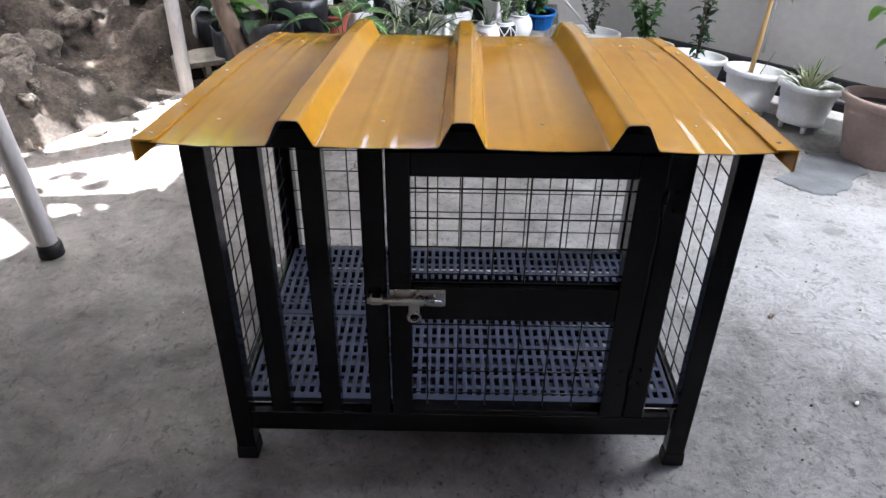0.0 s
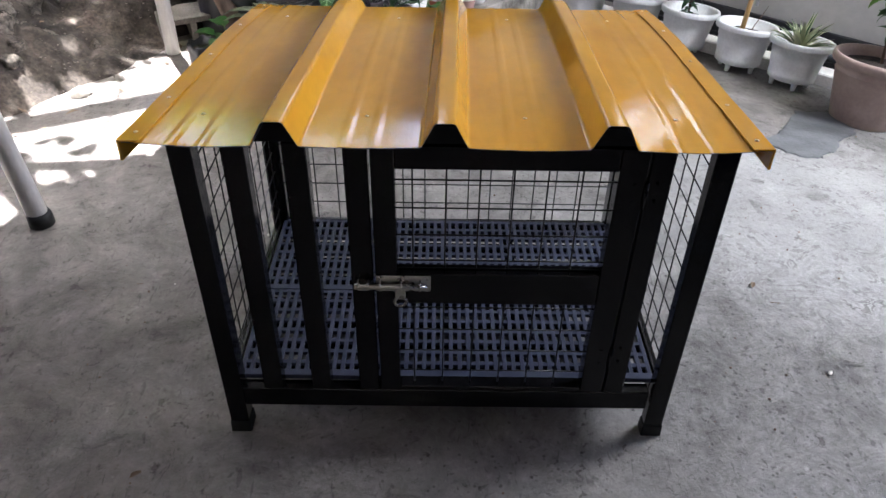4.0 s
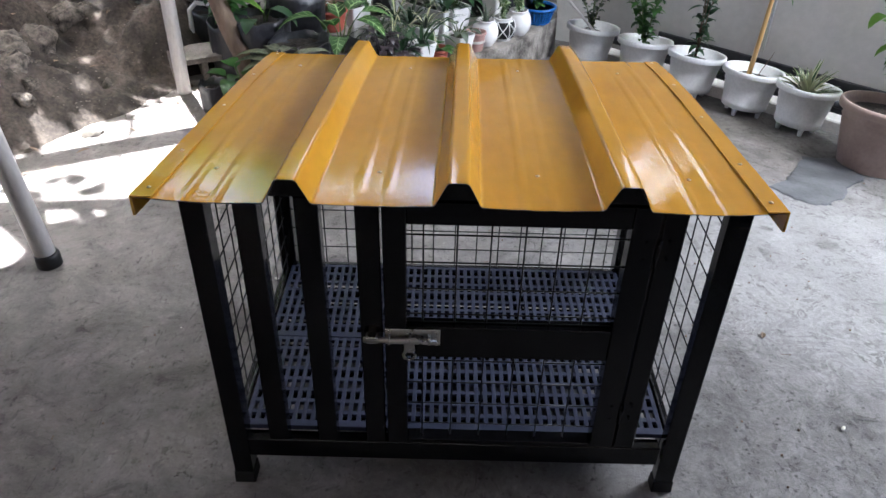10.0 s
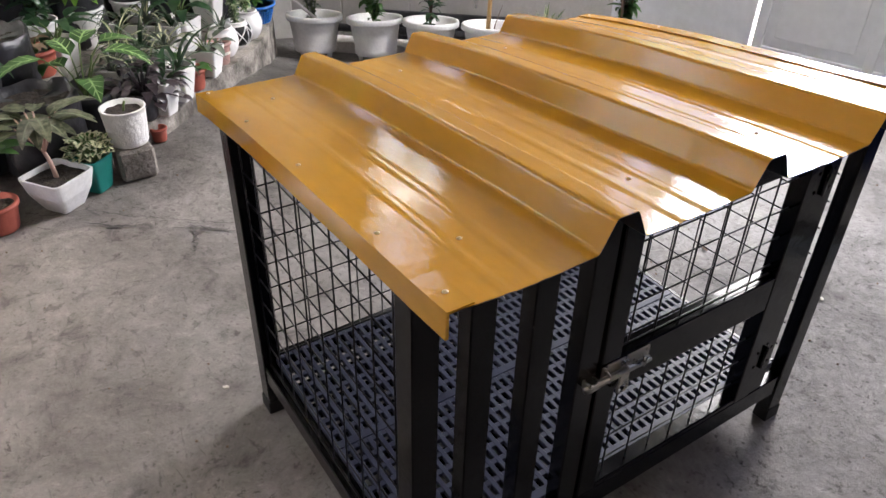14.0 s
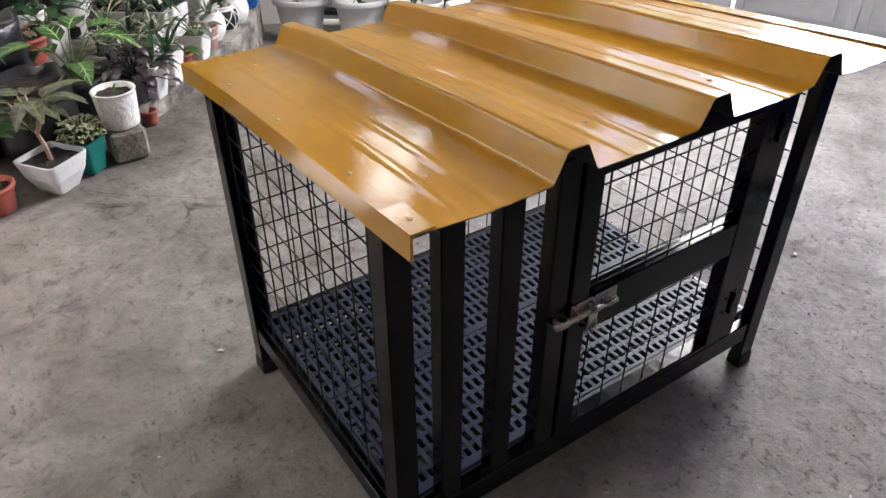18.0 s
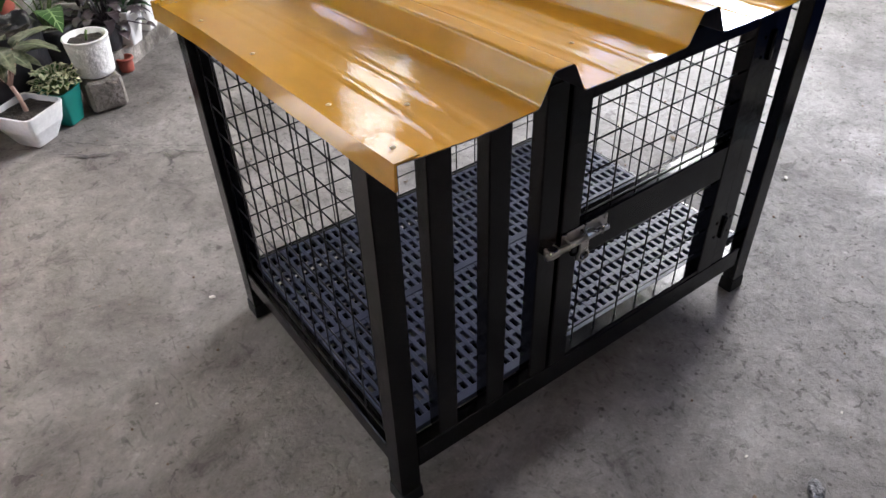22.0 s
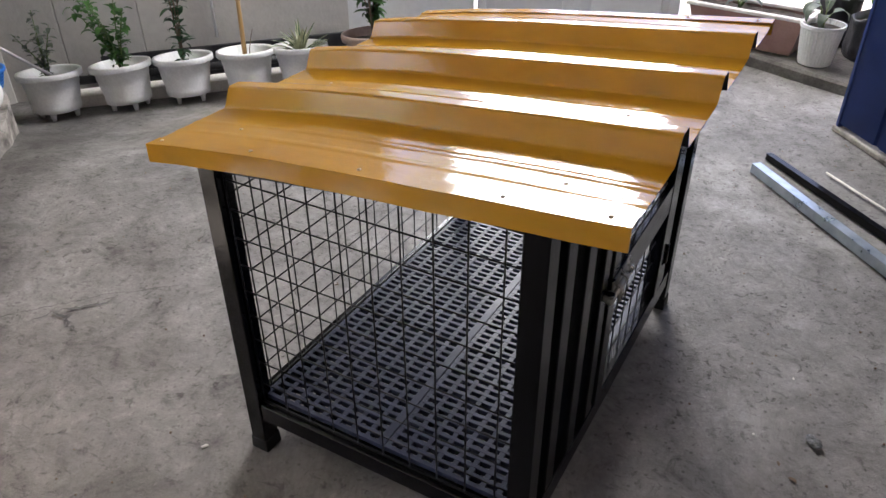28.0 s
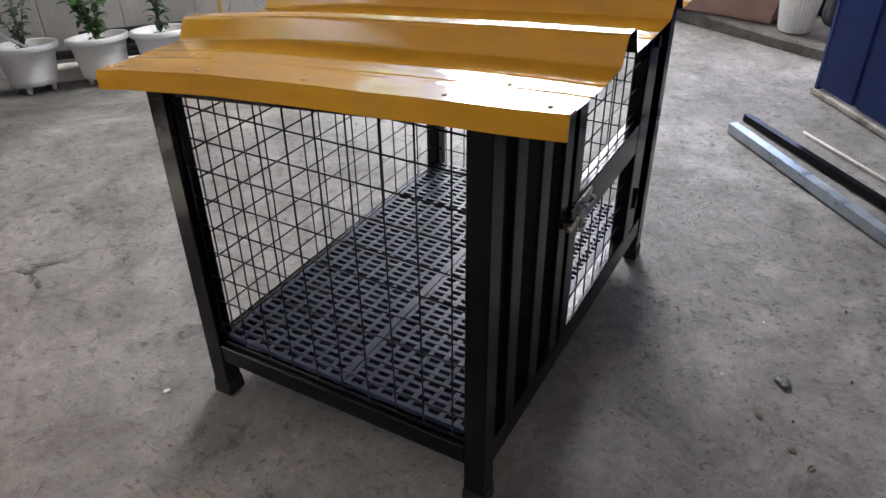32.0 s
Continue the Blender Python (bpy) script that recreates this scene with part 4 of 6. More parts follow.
def stalked(x, y, z, n, stalk, length, width, label, m, seed=0, spread=(35, 75), stem_m=None, droop=(0.5, 1.0), veins=None, name="potted_plant", tip=0.55, lean=0.0):
    """Broad leaves each on a thin stalk from the soil."""
    rnd = random.Random(seed)
    t = plant(name, label, x, y, z)
    for k in range(n):
        bm, bs, bv = bmesh.new(), bmesh.new(), bmesh.new()
        az = 137.5 * k + rnd.uniform(-20, 20)
        el = rnd.uniform(*spread)
        h = stalk * rnd.uniform(0.6, 1.15)
        d = Vector((math.cos(radians(az)) * math.cos(radians(el)), math.sin(radians(az)) * math.cos(radians(el)), math.sin(radians(el))))
        p0 = Vector((rnd.uniform(-0.01, 0.01), rnd.uniform(-0.01, 0.01), 0))
        p1 = p0 + d * h * 0.6 + Vector((0, 0, h * 0.12))
        p2 = p0 + d * h + Vector((lean * h, 0, 0))
        pipe_along([p0, p1, p2], [0.0035, 0.0028, 0.002], 5, bs)
        ln, w = length * rnd.uniform(0.75, 1.1), width * rnd.uniform(0.8, 1.1)
        e2, dr = rnd.uniform(5, 35), rnd.uniform(*droop)
        leaf(bm, p2, az, e2, ln, w, dr, 7, 0.18, tip)
        if veins:
            rows = leaf(bv, p2 + Vector((0, 0, 0.0022)), az, e2, ln, w * 0.07, dr, 7, 0.18, tip)
            full = leaf(tmp := bmesh.new(), p2 + Vector((0, 0, 0.0022)), az, e2, ln, w * 0.94, dr, 7, 0.18, tip)
            for i in range(1, 7):
                for s in (0, 2):
                    a, b = full[i][1].co, full[min(i + 1, 7)][s].co
                    q = (b - a).normalized().cross(Vector((0, 0, 1))) * 0.0022
                    up = Vector((0, 0, 0.001))
                    bv.faces.new([bv.verts.new(c + up) for c in (a - q, b - q * 0.4, b + q * 0.4, a + q)])
            tmp.free()
        stem = part("stalk", bs, stem_m or M_STEM, t, smooth=True)
        blade = part("leaf", bm, m, t, smooth=True)
        if veins:
            part("leaf_vein", bv, veins, blade, "pale leaf veins", smooth=True)
        else:
            bv.free()
    return t


def bushy(x, y, z, n, height, spread, leaf_len, leaf_w, label, m, seed=0, stem_m=None, name="potted_plant", lean=(0.0, 0.0), start=0.1):
    """Several thin branching stems with small leaves along them."""
    rnd = random.Random(seed)
    t = plant(name, label, x, y, z)
    bm, bs = bmesh.new(), bmesh.new()
    for k in range(n):
        az = 137.5 * k + rnd.uniform(-30, 30)
        r = spread * rnd.uniform(0.2, 1.0)
        h = height * rnd.uniform(0.6, 1.0)
        tip_p = Vector((r * math.cos(radians(az)) + lean[0] * h, r * math.sin(radians(az)) + lean[1] * h, h))
        mid = Vector((tip_p.x * 0.35, tip_p.y * 0.35, h * 0.55))
        pts = [Vector((0, 0, 0)), mid, tip_p]
        pipe_along(pts, [0.004, 0.003, 0.0015], 5, bs)
        m_count = max(4, int(h / leaf_len * 4))
        for i in range(m_count):
            s = start + (1 - start) * (i + 0.5) / m_count
            p = (1 - s) ** 2 * pts[0] + 2 * s * (1 - s) * pts[1] + s * s * pts[2]
            leaf(bm, p, rnd.uniform(0, 360), rnd.uniform(-15, 50), leaf_len * rnd.uniform(0.6, 1.15), leaf_w * rnd.uniform(0.7, 1.2), rnd.uniform(0.3, 1.1), 4, 0.2, 0.6)
    part("stem", bs, stem_m or M_STEM, t, smooth=True)
    tagged(part("foliage", bm, m, t, smooth=True), kind="stuff")
    return t


# ---- row of white footed pots before the grey wall ----
WHITE = "white plastic footed pot on the floor"
ROW = [(0.770, 2.975), (1.019, 2.769), (1.235, 2.590), (1.450, 2.378), (1.640, 2.185)]
footed_pot(*ROW[0], 0.145, 0.220, WHITE + " by the corner", turn=10)
footed_pot(*ROW[1], 0.145, 0.220, WHITE + ", tilted a little", turn=40, tilt=-2.5)
footed_pot(*ROW[2], 0.145, 0.220, WHITE, turn=70)
footed_pot(*ROW[3], 0.145, 0.220, WHITE + " with a cane in it", turn=15)
footed_pot(*ROW[4], 0.143, 0.218, WHITE + " with a striped plant", turn=55)
SZ = [floor_fall(x, y) + 0.170 for x, y in ROW]
bushy(*ROW[0], SZ[0], 4, 0.34, 0.10, 0.04, 0.022, "thin straggly shrub growing in a white pot", M_LEAFGREY, 3)
bushy(*ROW[1], SZ[1], 7, 0.42, 0.15, 0.06, 0.032, "leafy green shrub growing in a white pot", M_LEAF, 5, lean=(-0.12, 0.05))
bushy(*ROW[2], SZ[2], 3, 0.75, 0.06, 0.075, 0.03, "tall thin dark green shrub in a white pot", M_LEAFDK, 8, M_BARK, start=0.05)
cane_plant = plant("caned_sapling", "young sapling tied to a pale bamboo cane in a white pot", *ROW[3], SZ[3])
part("cane", pipe_along([(-0.02, -0.01, -0.03), (-0.004, 0.0, 0.2), (0.004, 0.005, 0.36), (0.025, 0.01, 0.62)], [0.012, 0.011, 0.010, 0.008], 8), M_CANE, cane_plant, "pale yellowish cane", smooth=True)
part("twig", pipe_along([(0.02, 0, -0.02), (0.05, 0.02, 0.04), (0.085, 0.03, 0.10), (0.09, 0.02, 0.13)], [0.003, 0.0025, 0.002, 0.0012], 5), M_BARK, cane_plant, smooth=True)
for k in range(10):
    bm = bmesh.new()
    leaf(bm, (0.022 + 0.001 * k, 0.008, 0.40 + 0.024 * k), 140 * k, 10, 0.11, 0.04, 1.1, 5, 0.2, 0.6)
    part("leaf", bm, M_LEAF, cane_plant, smooth=True)
rosette(*ROW[4], SZ[4], 44, 0.165, 0.024, "rosette plant with cream-edged green leaves in a white pot", M_LEAFCREAM, M_LEAFDK, 11, (32, 84), (0.1, 0.6), 0.45)

# large pale terracotta pot and its plant at the end of the row
big = thing("plant_pot", "large pale terracotta coloured plastic pot on the floor", "plant pot", at=pose(1.80, 1.79, floor_fall(1.80, 1.79) - 0.003) @ LEAN)
part("body", lathe([(0.125, 0.0), (0.13, 0.006), (0.155, 0.12), (0.172, 0.20), (0.175, 0.203), (0.172, 0.207), (0.176, 0.235), (0.196, 0.238), (0.2, 0.258), (0.196, 0.272), (0.184, 0.272), (0.176, 0.245), (0.168, 0.205), (0.001, 0.203)], 40), M_PINK, big, smooth=True)
soil_disc(big, 0.171, 0.228)
BZ = floor_fall(1.80, 1.79) + 0.236
bushy(1.90, 1.92, BZ, 6, 0.42, 0.16, 0.085, 0.05, "green leafy shrub growing in a pale terracotta pot", M_LEAF, 15, M_BARK, lean=(-0.1, 0.0))
sap = plant("sapling", "thin sapling with bright leaves in a pale terracotta pot", 1.85, 1.88, BZ)
part("stem", pipe_along([(0, 0, -0.02), (-0.03, 0.0, 0.22), (-0.13, 0.0, 0.40), (-0.22, 0.0, 0.47)], [0.006, 0.005, 0.004, 0.002], 6), M_BARK, sap, smooth=True)
for k in range(9):
    bm = bmesh.new()
    s = k / 8
    leaf(bm, (-0.03 - 0.19 * s, 0.0, 0.22 + 0.25 * s), 80 + 97 * k, 10, 0.105, 0.05, 1.0, 5, 0.2, 0.6)
    part("leaf", bm, M_LEAFLT, sap, smooth=True)

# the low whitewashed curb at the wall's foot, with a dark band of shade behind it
wall("curb_wall_foot", (2.08, 1.99), (0.82, 3.12), -0.118, -0.10, M_CURBWHITE, "low whitewashed curb at the foot of the wall")

# thin white conduit down the wall, and a black pipe lying behind the curb
cd = thing("conduit", "thin white conduit fixed down the grey wall", "conduit", at=pose(1.639, 2.761, 0))
part("tube", rod((0, 0, 0.02), (0, 0, 1.6), 0.008, 8), M_WHITE, cd, smooth=True)
for z in (0.4, 0.95, 1.5):
    part("clip", box(-0.012, 0.012, -0.010, 0.012, z, z + 0.012, 0.002), M_WHITE, cd)
bp = thing("black_pipe", "black plastic pipe lying along the foot of the wall", "pipe", at=pose(0, 0, 0))
part("tube", rod((2.12, 2.19, -0.10), (0.94, 3.24, -0.10), 0.022, 12), M_BAG, bp, smooth=True)

# thin black strip put in for the shade between curb and wall
wall("shade_band", (2.189, 2.268), (1.189, 3.158), -0.02, -0.012, M_BAG, "black strip standing in for shade along the foot of the grey wall", z0=-0.2)
prop = thing("leaning_stick", "pale bare stick leaning out of a white pot", "stick", at=pose(*ROW[0], SZ[0]))
part("shaft", pipe_along([(0.04, -0.03, 0.0), (-0.03, 0.0, 0.07), (-0.15, 0.03, 0.19), (-0.24, 0.05, 0.28)], [0.008, 0.0075, 0.007, 0.005], 7), M_POLE, prop, smooth=True)

# ---- concrete ledge with plants ----
bm = bmesh.new()
LEDGE = [(-0.30, 2.05), (0.0, 2.30), (0.28, 2.555), (0.44, 2.765), (0.60, 3.07), (0.64, 3.44), (-1.0, 3.72), (-1.0, 2.35), (-0.60, 2.10)]
lo = [bm.verts.new((x, y, -0.26)) for x, y in LEDGE]
hi = [bm.verts.new((x + 0.006 * math.sin(7 * x), y + 0.008, 0.078 + 0.006 * math.sin(9 * x))) for x, y in LEDGE]
for k in range(len(LEDGE)):
    bm.faces.new((lo[k], lo[(k + 1) % len(LEDGE)], hi[(k + 1) % len(LEDGE)], hi[k]))
bm.faces.new(hi)
bmesh.ops.subdivide_edges(bm, edges=[e for e in bm.edges], cuts=5, use_grid_fill=True)
for v in bm.verts:
    if v.co.z > 0.02:
        v.co += Vector((noise.noise(v.co * 7), noise.noise(v.co * 7 + Vector((5, 0, 0))), 0.5 * noise.noise(v.co * 9))) * 0.010
tagged(part("plant_ledge", bm, M_CONCRETE), "low stained concrete ledge carrying potted plants", "ledge", kind="structure")
LZ = 0.078

# front row on the ledge
round_pot(0.175, 2.590, LZ, 0.045, 0.045, 0.125, "white egg shaped ceramic pot on the ledge", M_CERAMIC, 0.006, 0.022)
rosette(0.175, 2.590, LZ + 0.105, 8, 0.11, 0.012, "small thin grassy plant in a white egg shaped pot", M_LEAFGREY, None, 21, (50, 85), (0.2, 0.9))
patt = round_pot(0.265, 2.670, LZ, 0.045, 0.045, 0.115, "white ceramic pot with a black crossed pattern on the ledge", M_CERAMIC, 0.006, 0.020)
def belly_r(f, out):
    return 0.0462 + 0.020 * math.sin(math.pi * f) + out


part("black_band", lathe([(belly_r(f, 0.0006), 0.115 * f) for f in (0.16, 0.28, 0.40, 0.52, 0.64, 0.76, 0.86)] + [(belly_r(f, -0.001), 0.115 * f) for f in (0.86, 0.5, 0.16)], 30), M_RUBBER, patt, "black painted band", smooth=True)
for k in range(12):
    bm = bmesh.new()
    for s in ((-1, 1) if k % 2 else (0,)):
        pts = []
        for i in range(7):
            f = 0.14 + 0.74 * i / 6
            a = radians(30 * k + s * 60 * (i / 6 - 0.5))
            r = belly_r(f, 0.0012)
            pts.append((r * math.cos(a), r * math.sin(a), 0.115 * f))
        pipe_along(pts, 0.0026, 5, bm)
    part("white_stripe", bm, M_CERAMIC, patt, "white crossed stripe")
bushy(0.265, 2.670, LZ + 0.09, 9, 0.17, 0.05, 0.026, 0.014, "small plant with cream and green leaves in a patterned pot", M_VARIEG, 22)
round_pot(0.35, 2.760, LZ, 0.047, 0.045, 0.125, "white egg shaped ceramic pot on the ledge", M_CERAMIC, 0.006, 0.022)
bushy(0.35, 2.760, LZ + 0.105, 10, 0.20, 0.06, 0.028, 0.015, "dense yellowish green variegated shrub in a white egg shaped pot", M_VARIEG, 23)


def basket(x, y, z):
    t = thing("plastic_basket", "blue perforated plastic basket of plants on the ledge", "basket", at=pose(x, y, z))
    n, h, r0, r1 = 30, 0.085, 0.068, 0.09
    part("base", lathe([(r0, 0.0), (r0, 0.006), (0.001, 0.007)], n), M_BLUEPOT, t)
    part("rim", lathe([(r1 - 0.004, h - 0.008), (r1 + 0.008, h - 0.01), (r1 + 0.009, h + 0.002), (r1 - 0.004, h + 0.002), (r1 - 0.006, h - 0.008)], n), M_BLUEPOT, t, smooth=True)
    bm = bmesh.new()
    for k in range(n):
        a = 2 * math.pi * k / n
        rod((r0 * math.cos(a), r0 * math.sin(a), 0.003), (r1 * math.cos(a), r1 * math.sin(a), h - 0.004), 0.0028, 5, bm)
    part("rib_cage", bm, M_BLUEPOT, t)
    for j in range(1, 6):
        s = j / 6
        r = r0 + (r1 - r0) * s
        part("hoop", lathe([(r - 0.002, h * s), (r + 0.002, h * s), (r + 0.002, h * s + 0.003), (r - 0.002, h * s + 0.003), (r - 0.002, h * s)], n), M_BLUEPOT, t)
    soil_disc(t, r1 - 0.008, h - 0.015)


basket(0.47, 2.968, LZ)
bushy(0.47, 2.968, LZ + 0.075, 8, 0.16, 0.08, 0.05, 0.03, "green leafy plants growing in a blue basket", M_LEAF, 24)
pk = round_pot(0.125, 2.500, LZ, 0.05, 0.038, 0.095, "faded brown plastic pot with a pale band on the ledge", M_PINKDARK, 0.012)
part("pale_band", lathe([(0.0462, 0.046), (0.0478, 0.046), (0.0485, 0.058), (0.0470, 0.058), (0.0462, 0.046)], 28), M_PALELITTER, pk, "row of pale marks")
square_pot(0.045, 2.400, LZ, 0.115, 0.075, 0.115, "white square tapering ceramic pot on the ledge", turn=48)
stalked(0.045, 2.400, LZ + 0.10, 9, 0.07, 0.08, 0.035, "grey-leaved plant in a white square pot", M_LEAFGREY, 25)
round_pot(-0.055, 2.290, LZ, 0.052, 0.040, 0.085, "small terracotta red plastic pot on the ledge", M_TERRA, 0.014)
stalked(-0.055, 2.290, LZ + 0.07, 8, 0.05, 0.075, 0.05, "green leafy plant in a small red pot", M_LEAF, 26, (20, 60))
square_pot(-0.125, 2.211, LZ, 0.105, 0.062, 0.135, "tall white square ceramic pot on the ledge", turn=46)
rosette(-0.125, 2.211, LZ + 0.12, 10, 0.24, 0.014, "grassy arching plant in a tall white square pot", M_LEAFDK, None, 27, (45, 80), (0.7, 1.6))
square_pot(-0.215, 2.119, LZ, 0.105, 0.062, 0.130, "tall white square ceramic pot at the ledge's edge", turn=40)
rosette(-0.215, 2.119, LZ + 0.115, 8, 0.17, 0.03, "dark leaved plant in a tall white square pot", M_LEAFDK, None, 28, (35, 75), (0.5, 1.3))
round_pot(-0.268, 2.070, 0.0, 0.029, 0.025, 0.052, "small red plastic pot on the floor at the ledge", M_TERRA, 0.01)
# the purple-leaved plant hanging over between the pots
round_pot(-0.300, 2.124, LZ, 0.07, 0.055, 0.10, "black plastic pot half hidden by its plant", M_BAG, 0.012)
stalked(-0.285, 2.084, LZ + 0.09, 60, 0.115, 0.07, 0.034, "drooping blackish purple leafy plant", M_LEAFPURPLE, 29, (-5, 75), M_LEAFPURPLE, (0.7, 1.5))

# second and third rows: white troughs and striped grassy plants
RND = random.Random(77)
def white_trough(x, y, z, turn, ln, wd, h, label):
    """A long tapering white trough with a thick rim and soil."""
    t = thing("trough_planter", label, "planter", "white troughs on the plant ledge", at=pose(x, y, z, 0, 0, turn))
    bm = bmesh.new()
    rings = []
    for sx, sy, zz in ((0.90, 0.80, 0.0), (1.0, 1.0, h - 0.012), (1.03, 1.06, h - 0.010), (1.03, 1.06, h), (0.97, 0.92, h), (0.95, 0.88, h - 0.025)):
        ring = []
        for cx, cy in ((-1, -1), (1, -1), (1, 1), (-1, 1)):
            for ox, oy in ((0.006 * cx * (1 if cx * cy > 0 else 0), 0.006 * cy * (0 if cx * cy > 0 else 1)), (0.006 * cx * (0 if cx * cy > 0 else 1), 0.006 * cy * (1 if cx * cy > 0 else 0))):
                ring.append(bm.verts.new((cx * ln * 0.5 * sx - ox, cy * wd * 0.5 * sy - oy, zz)))
        rings.append(ring)
    for p, q in zip(rings, rings[1:]):
        for k in range(8):
            bm.faces.new((p[k], p[(k + 1) % 8], q[(k + 1) % 8], q[k]))
    bm.faces.new(rings[0][::-1])
    part("body", bm, M_CERAMIC, t)
    bm = bmesh.new()
    bmesh.ops.create_grid(bm, x_segments=14, y_segments=6, size=1.0)
    for v in bm.verts:
        v.co = Vector((v.co.x * ln * 0.48, v.co.y * wd * 0.45, h - 0.022 + 0.008 * noise.noise((v.co.x * 7 + x, v.co.y * 4, y))))
    part("soil", bm, M_SOIL, t, "dark crumbly potting soil", smooth=True)
    return t


for k, (x, y, ln, h) in enumerate(((-0.255, 2.295, 0.25, 0.125), (-0.185, 2.465, 0.27, 0.15), (-0.105, 2.645, 0.29, 0.175))):
    white_trough(x, y, LZ, -36 + RND.uniform(-3, 3), ln, 0.125, h, "white rectangular trough of grassy plants on the ledge")
    for i, f in enumerate((-0.36, -0.02, 0.33)):
        px, py = x + f * ln * math.cos(radians(-36)), y + f * ln * math.sin(radians(-36))
        rosette(px, py, LZ + h - 0.02, 13, 0.20 + 0.02 * (i % 2), 0.015, "arching grassy plant with pale striped leaves in a white trough", M_LEAFGREY if (k + i) % 3 == 0 else M_LEAFDK, M_LEAFCREAM if (k + i) % 2 else M_LEAFGREY, 40 + 5 * k + i, (30, 82), (0.8, 1.8))
for k, (x, y) in enumerate(((-0.47, 2.60), (0.02, 2.62))):
    square_pot(x, y, LZ, 0.13, 0.09, 0.18, "tall white square ceramic pot in the rear row on the ledge", turn=45 + RND.uniform(-6, 6))
    stalked(x, y, LZ + 0.16, 12, 0.10, 0.13, 0.05, "leafy green plant in a tall white square pot", M_LEAFDK, 50 + k)
round_pot(0.063, 3.130, LZ, 0.10, 0.078, 0.215, "tall white plastic pot with a rolled rim on the ledge", M_WHITE, 0.016)
bushy(0.063, 3.130, LZ + 0.19, 6, 0.3, 0.12, 0.09, 0.04, "leafy shrub in a tall white plastic pot", M_LEAFDK, 64)
round_pot(0.25, 3.280, LZ, 0.09, 0.07, 0.20, "white plastic pot at the rear of the ledge", M_WHITE, 0.014)
bushy(0.25, 3.280, LZ + 0.18, 6, 0.3, 0.12, 0.09, 0.04, "leafy shrub in a white plastic pot by the wall", M_LEAF, 65)
square_pot(0.24, 2.960, LZ, 0.12, 0.08, 0.15, "white square ceramic pot at the rear of the ledge", turn=44)
bushy(0.24, 2.960, LZ + 0.13, 7, 0.2, 0.09, 0.06, 0.03, "green leafy plant in a white square pot", M_LEAF, 59)
round_pot(-0.56, 2.460, LZ + 0.10, 0.075, 0.055, 0.10, "terracotta red plastic bowl among the plants", M_TERRA, 0.014)
stalked(-0.56, 2.460, LZ + 0.18, 10, 0.05, 0.07, 0.035, "withered brownish plant in a red bowl", M_DRYLEAF, 60)
tagged(part("support_block", box(-0.63, -0.49, 2.40, 2.53, LZ, LZ + 0.10, 0.006), M_BLOCK), "rough concrete block under a red bowl", "block")
for k in range(5):
    x, y = -0.70 + 0.2 * k + RND.uniform(-0.03, 0.03), 2.86 + 0.07 * k + RND.uniform(-0.03, 0.03)
    round_pot(x, y, LZ, 0.085, 0.065, 0.17, "white plastic pot at the rear of the ledge", M_WHITE, 0.012)
    bushy(x, y, LZ + 0.15, 9, 0.34, 0.15, 0.10, 0.045, "dense green shrub in a pot before the wall", (M_LEAF, M_LEAFDK, M_LEAFLT)[k % 3], 70 + k)

# ---- corner by the concrete block: the white textured pot and its neighbours ----
bm = box(-0.46, -0.345, 1.805, 1.945, 0.0, 0.112, 0.010)
bmesh.ops.subdivide_edges(bm, edges=[e for e in bm.edges], cuts=3, use_grid_fill=True)
for v in bm.verts:
    v.co += noise.noise_vector(v.co * 14) * 0.006 * min(1.0, v.co.z * 30)
tagged(part("concrete_block", bm, M_BLOCK), "rough chipped concrete block under a white pot", "block")
round_pot(-0.402, 1.868, 0.114, 0.071, 0.060, 0.125, "white textured cylinder pot standing on a concrete block", M_STONEWHITE, 0.003, group="pots by the block")
stub = plant("cut_stem_plant", "short cut stems in a white textured pot", -0.402, 1.868, 0.222)
part("stem", pipe_along([(0.0, 0, -0.005), (0.005, 0.0, 0.02), (0.012, 0.004, 0.032)], 0.004, 6), M_STEM, stub, smooth=True)
square_pot(-0.650, 1.765, 0.0, 0.160, 0.09, 0.115, "white square flared pot on the floor", M_WHITE, 35, 0.012, group="pots by the block")
agl = plant("potted_plant", "mottled broad-leaved plant with pinkish stems in a white square pot", -0.650, 1.765, 0.10)
bs = bmesh.new()
pipe_along([(0, 0, -0.01), (-0.004, 0.004, 0.05), (-0.012, 0.01, 0.085)], [0.008, 0.007, 0.006], 7, bs)
for k in range(19):
    az = 137.5 * k
    e = radians(58 + 9 * (k % 4))
    d = Vector((math.cos(radians(az)) * math.cos(e), math.sin(radians(az)) * math.cos(e), math.sin(e)))
    p0 = Vector((-0.012, 0.01, 0.085))
    p1 = p0 + d * (0.095 + 0.016 * (k % 3))
    pipe_along([p0, p0 + d * 0.05 + Vector((0, 0, 0.006)), p1], [0.0042, 0.0034, 0.0026], 6, bs)
    bm, bv = bmesh.new(), bmesh.new()
    el, ln = 24 - 6 * (k % 4), 0.115 + 0.012 * (k % 3)
    leaf(bm, p1, az, el, ln, 0.05, 0.62, 9, 0.16, 0.62, wave=0.002)
    leaf(bv, p1 + Vector((0, 0, 0.0015)), az, el, ln * 0.97, 0.0045, 0.62, 9, 0.16, 0.62)
    blade = part("leaf", bm, M_MOTTLE, agl, smooth=True)
    part("leaf_vein", bv, M_VEINDULL, blade, "dull pale midrib", smooth=True)
part("stem", bs, M_PINKSTEM, agl, "pale pinkish stem", smooth=True)
square_pot(-0.537, 1.825, 0.0, 0.100, 0.068, 0.115, "green plastic square pot on the floor", M_GREENPOT, 40, group="pots by the block")
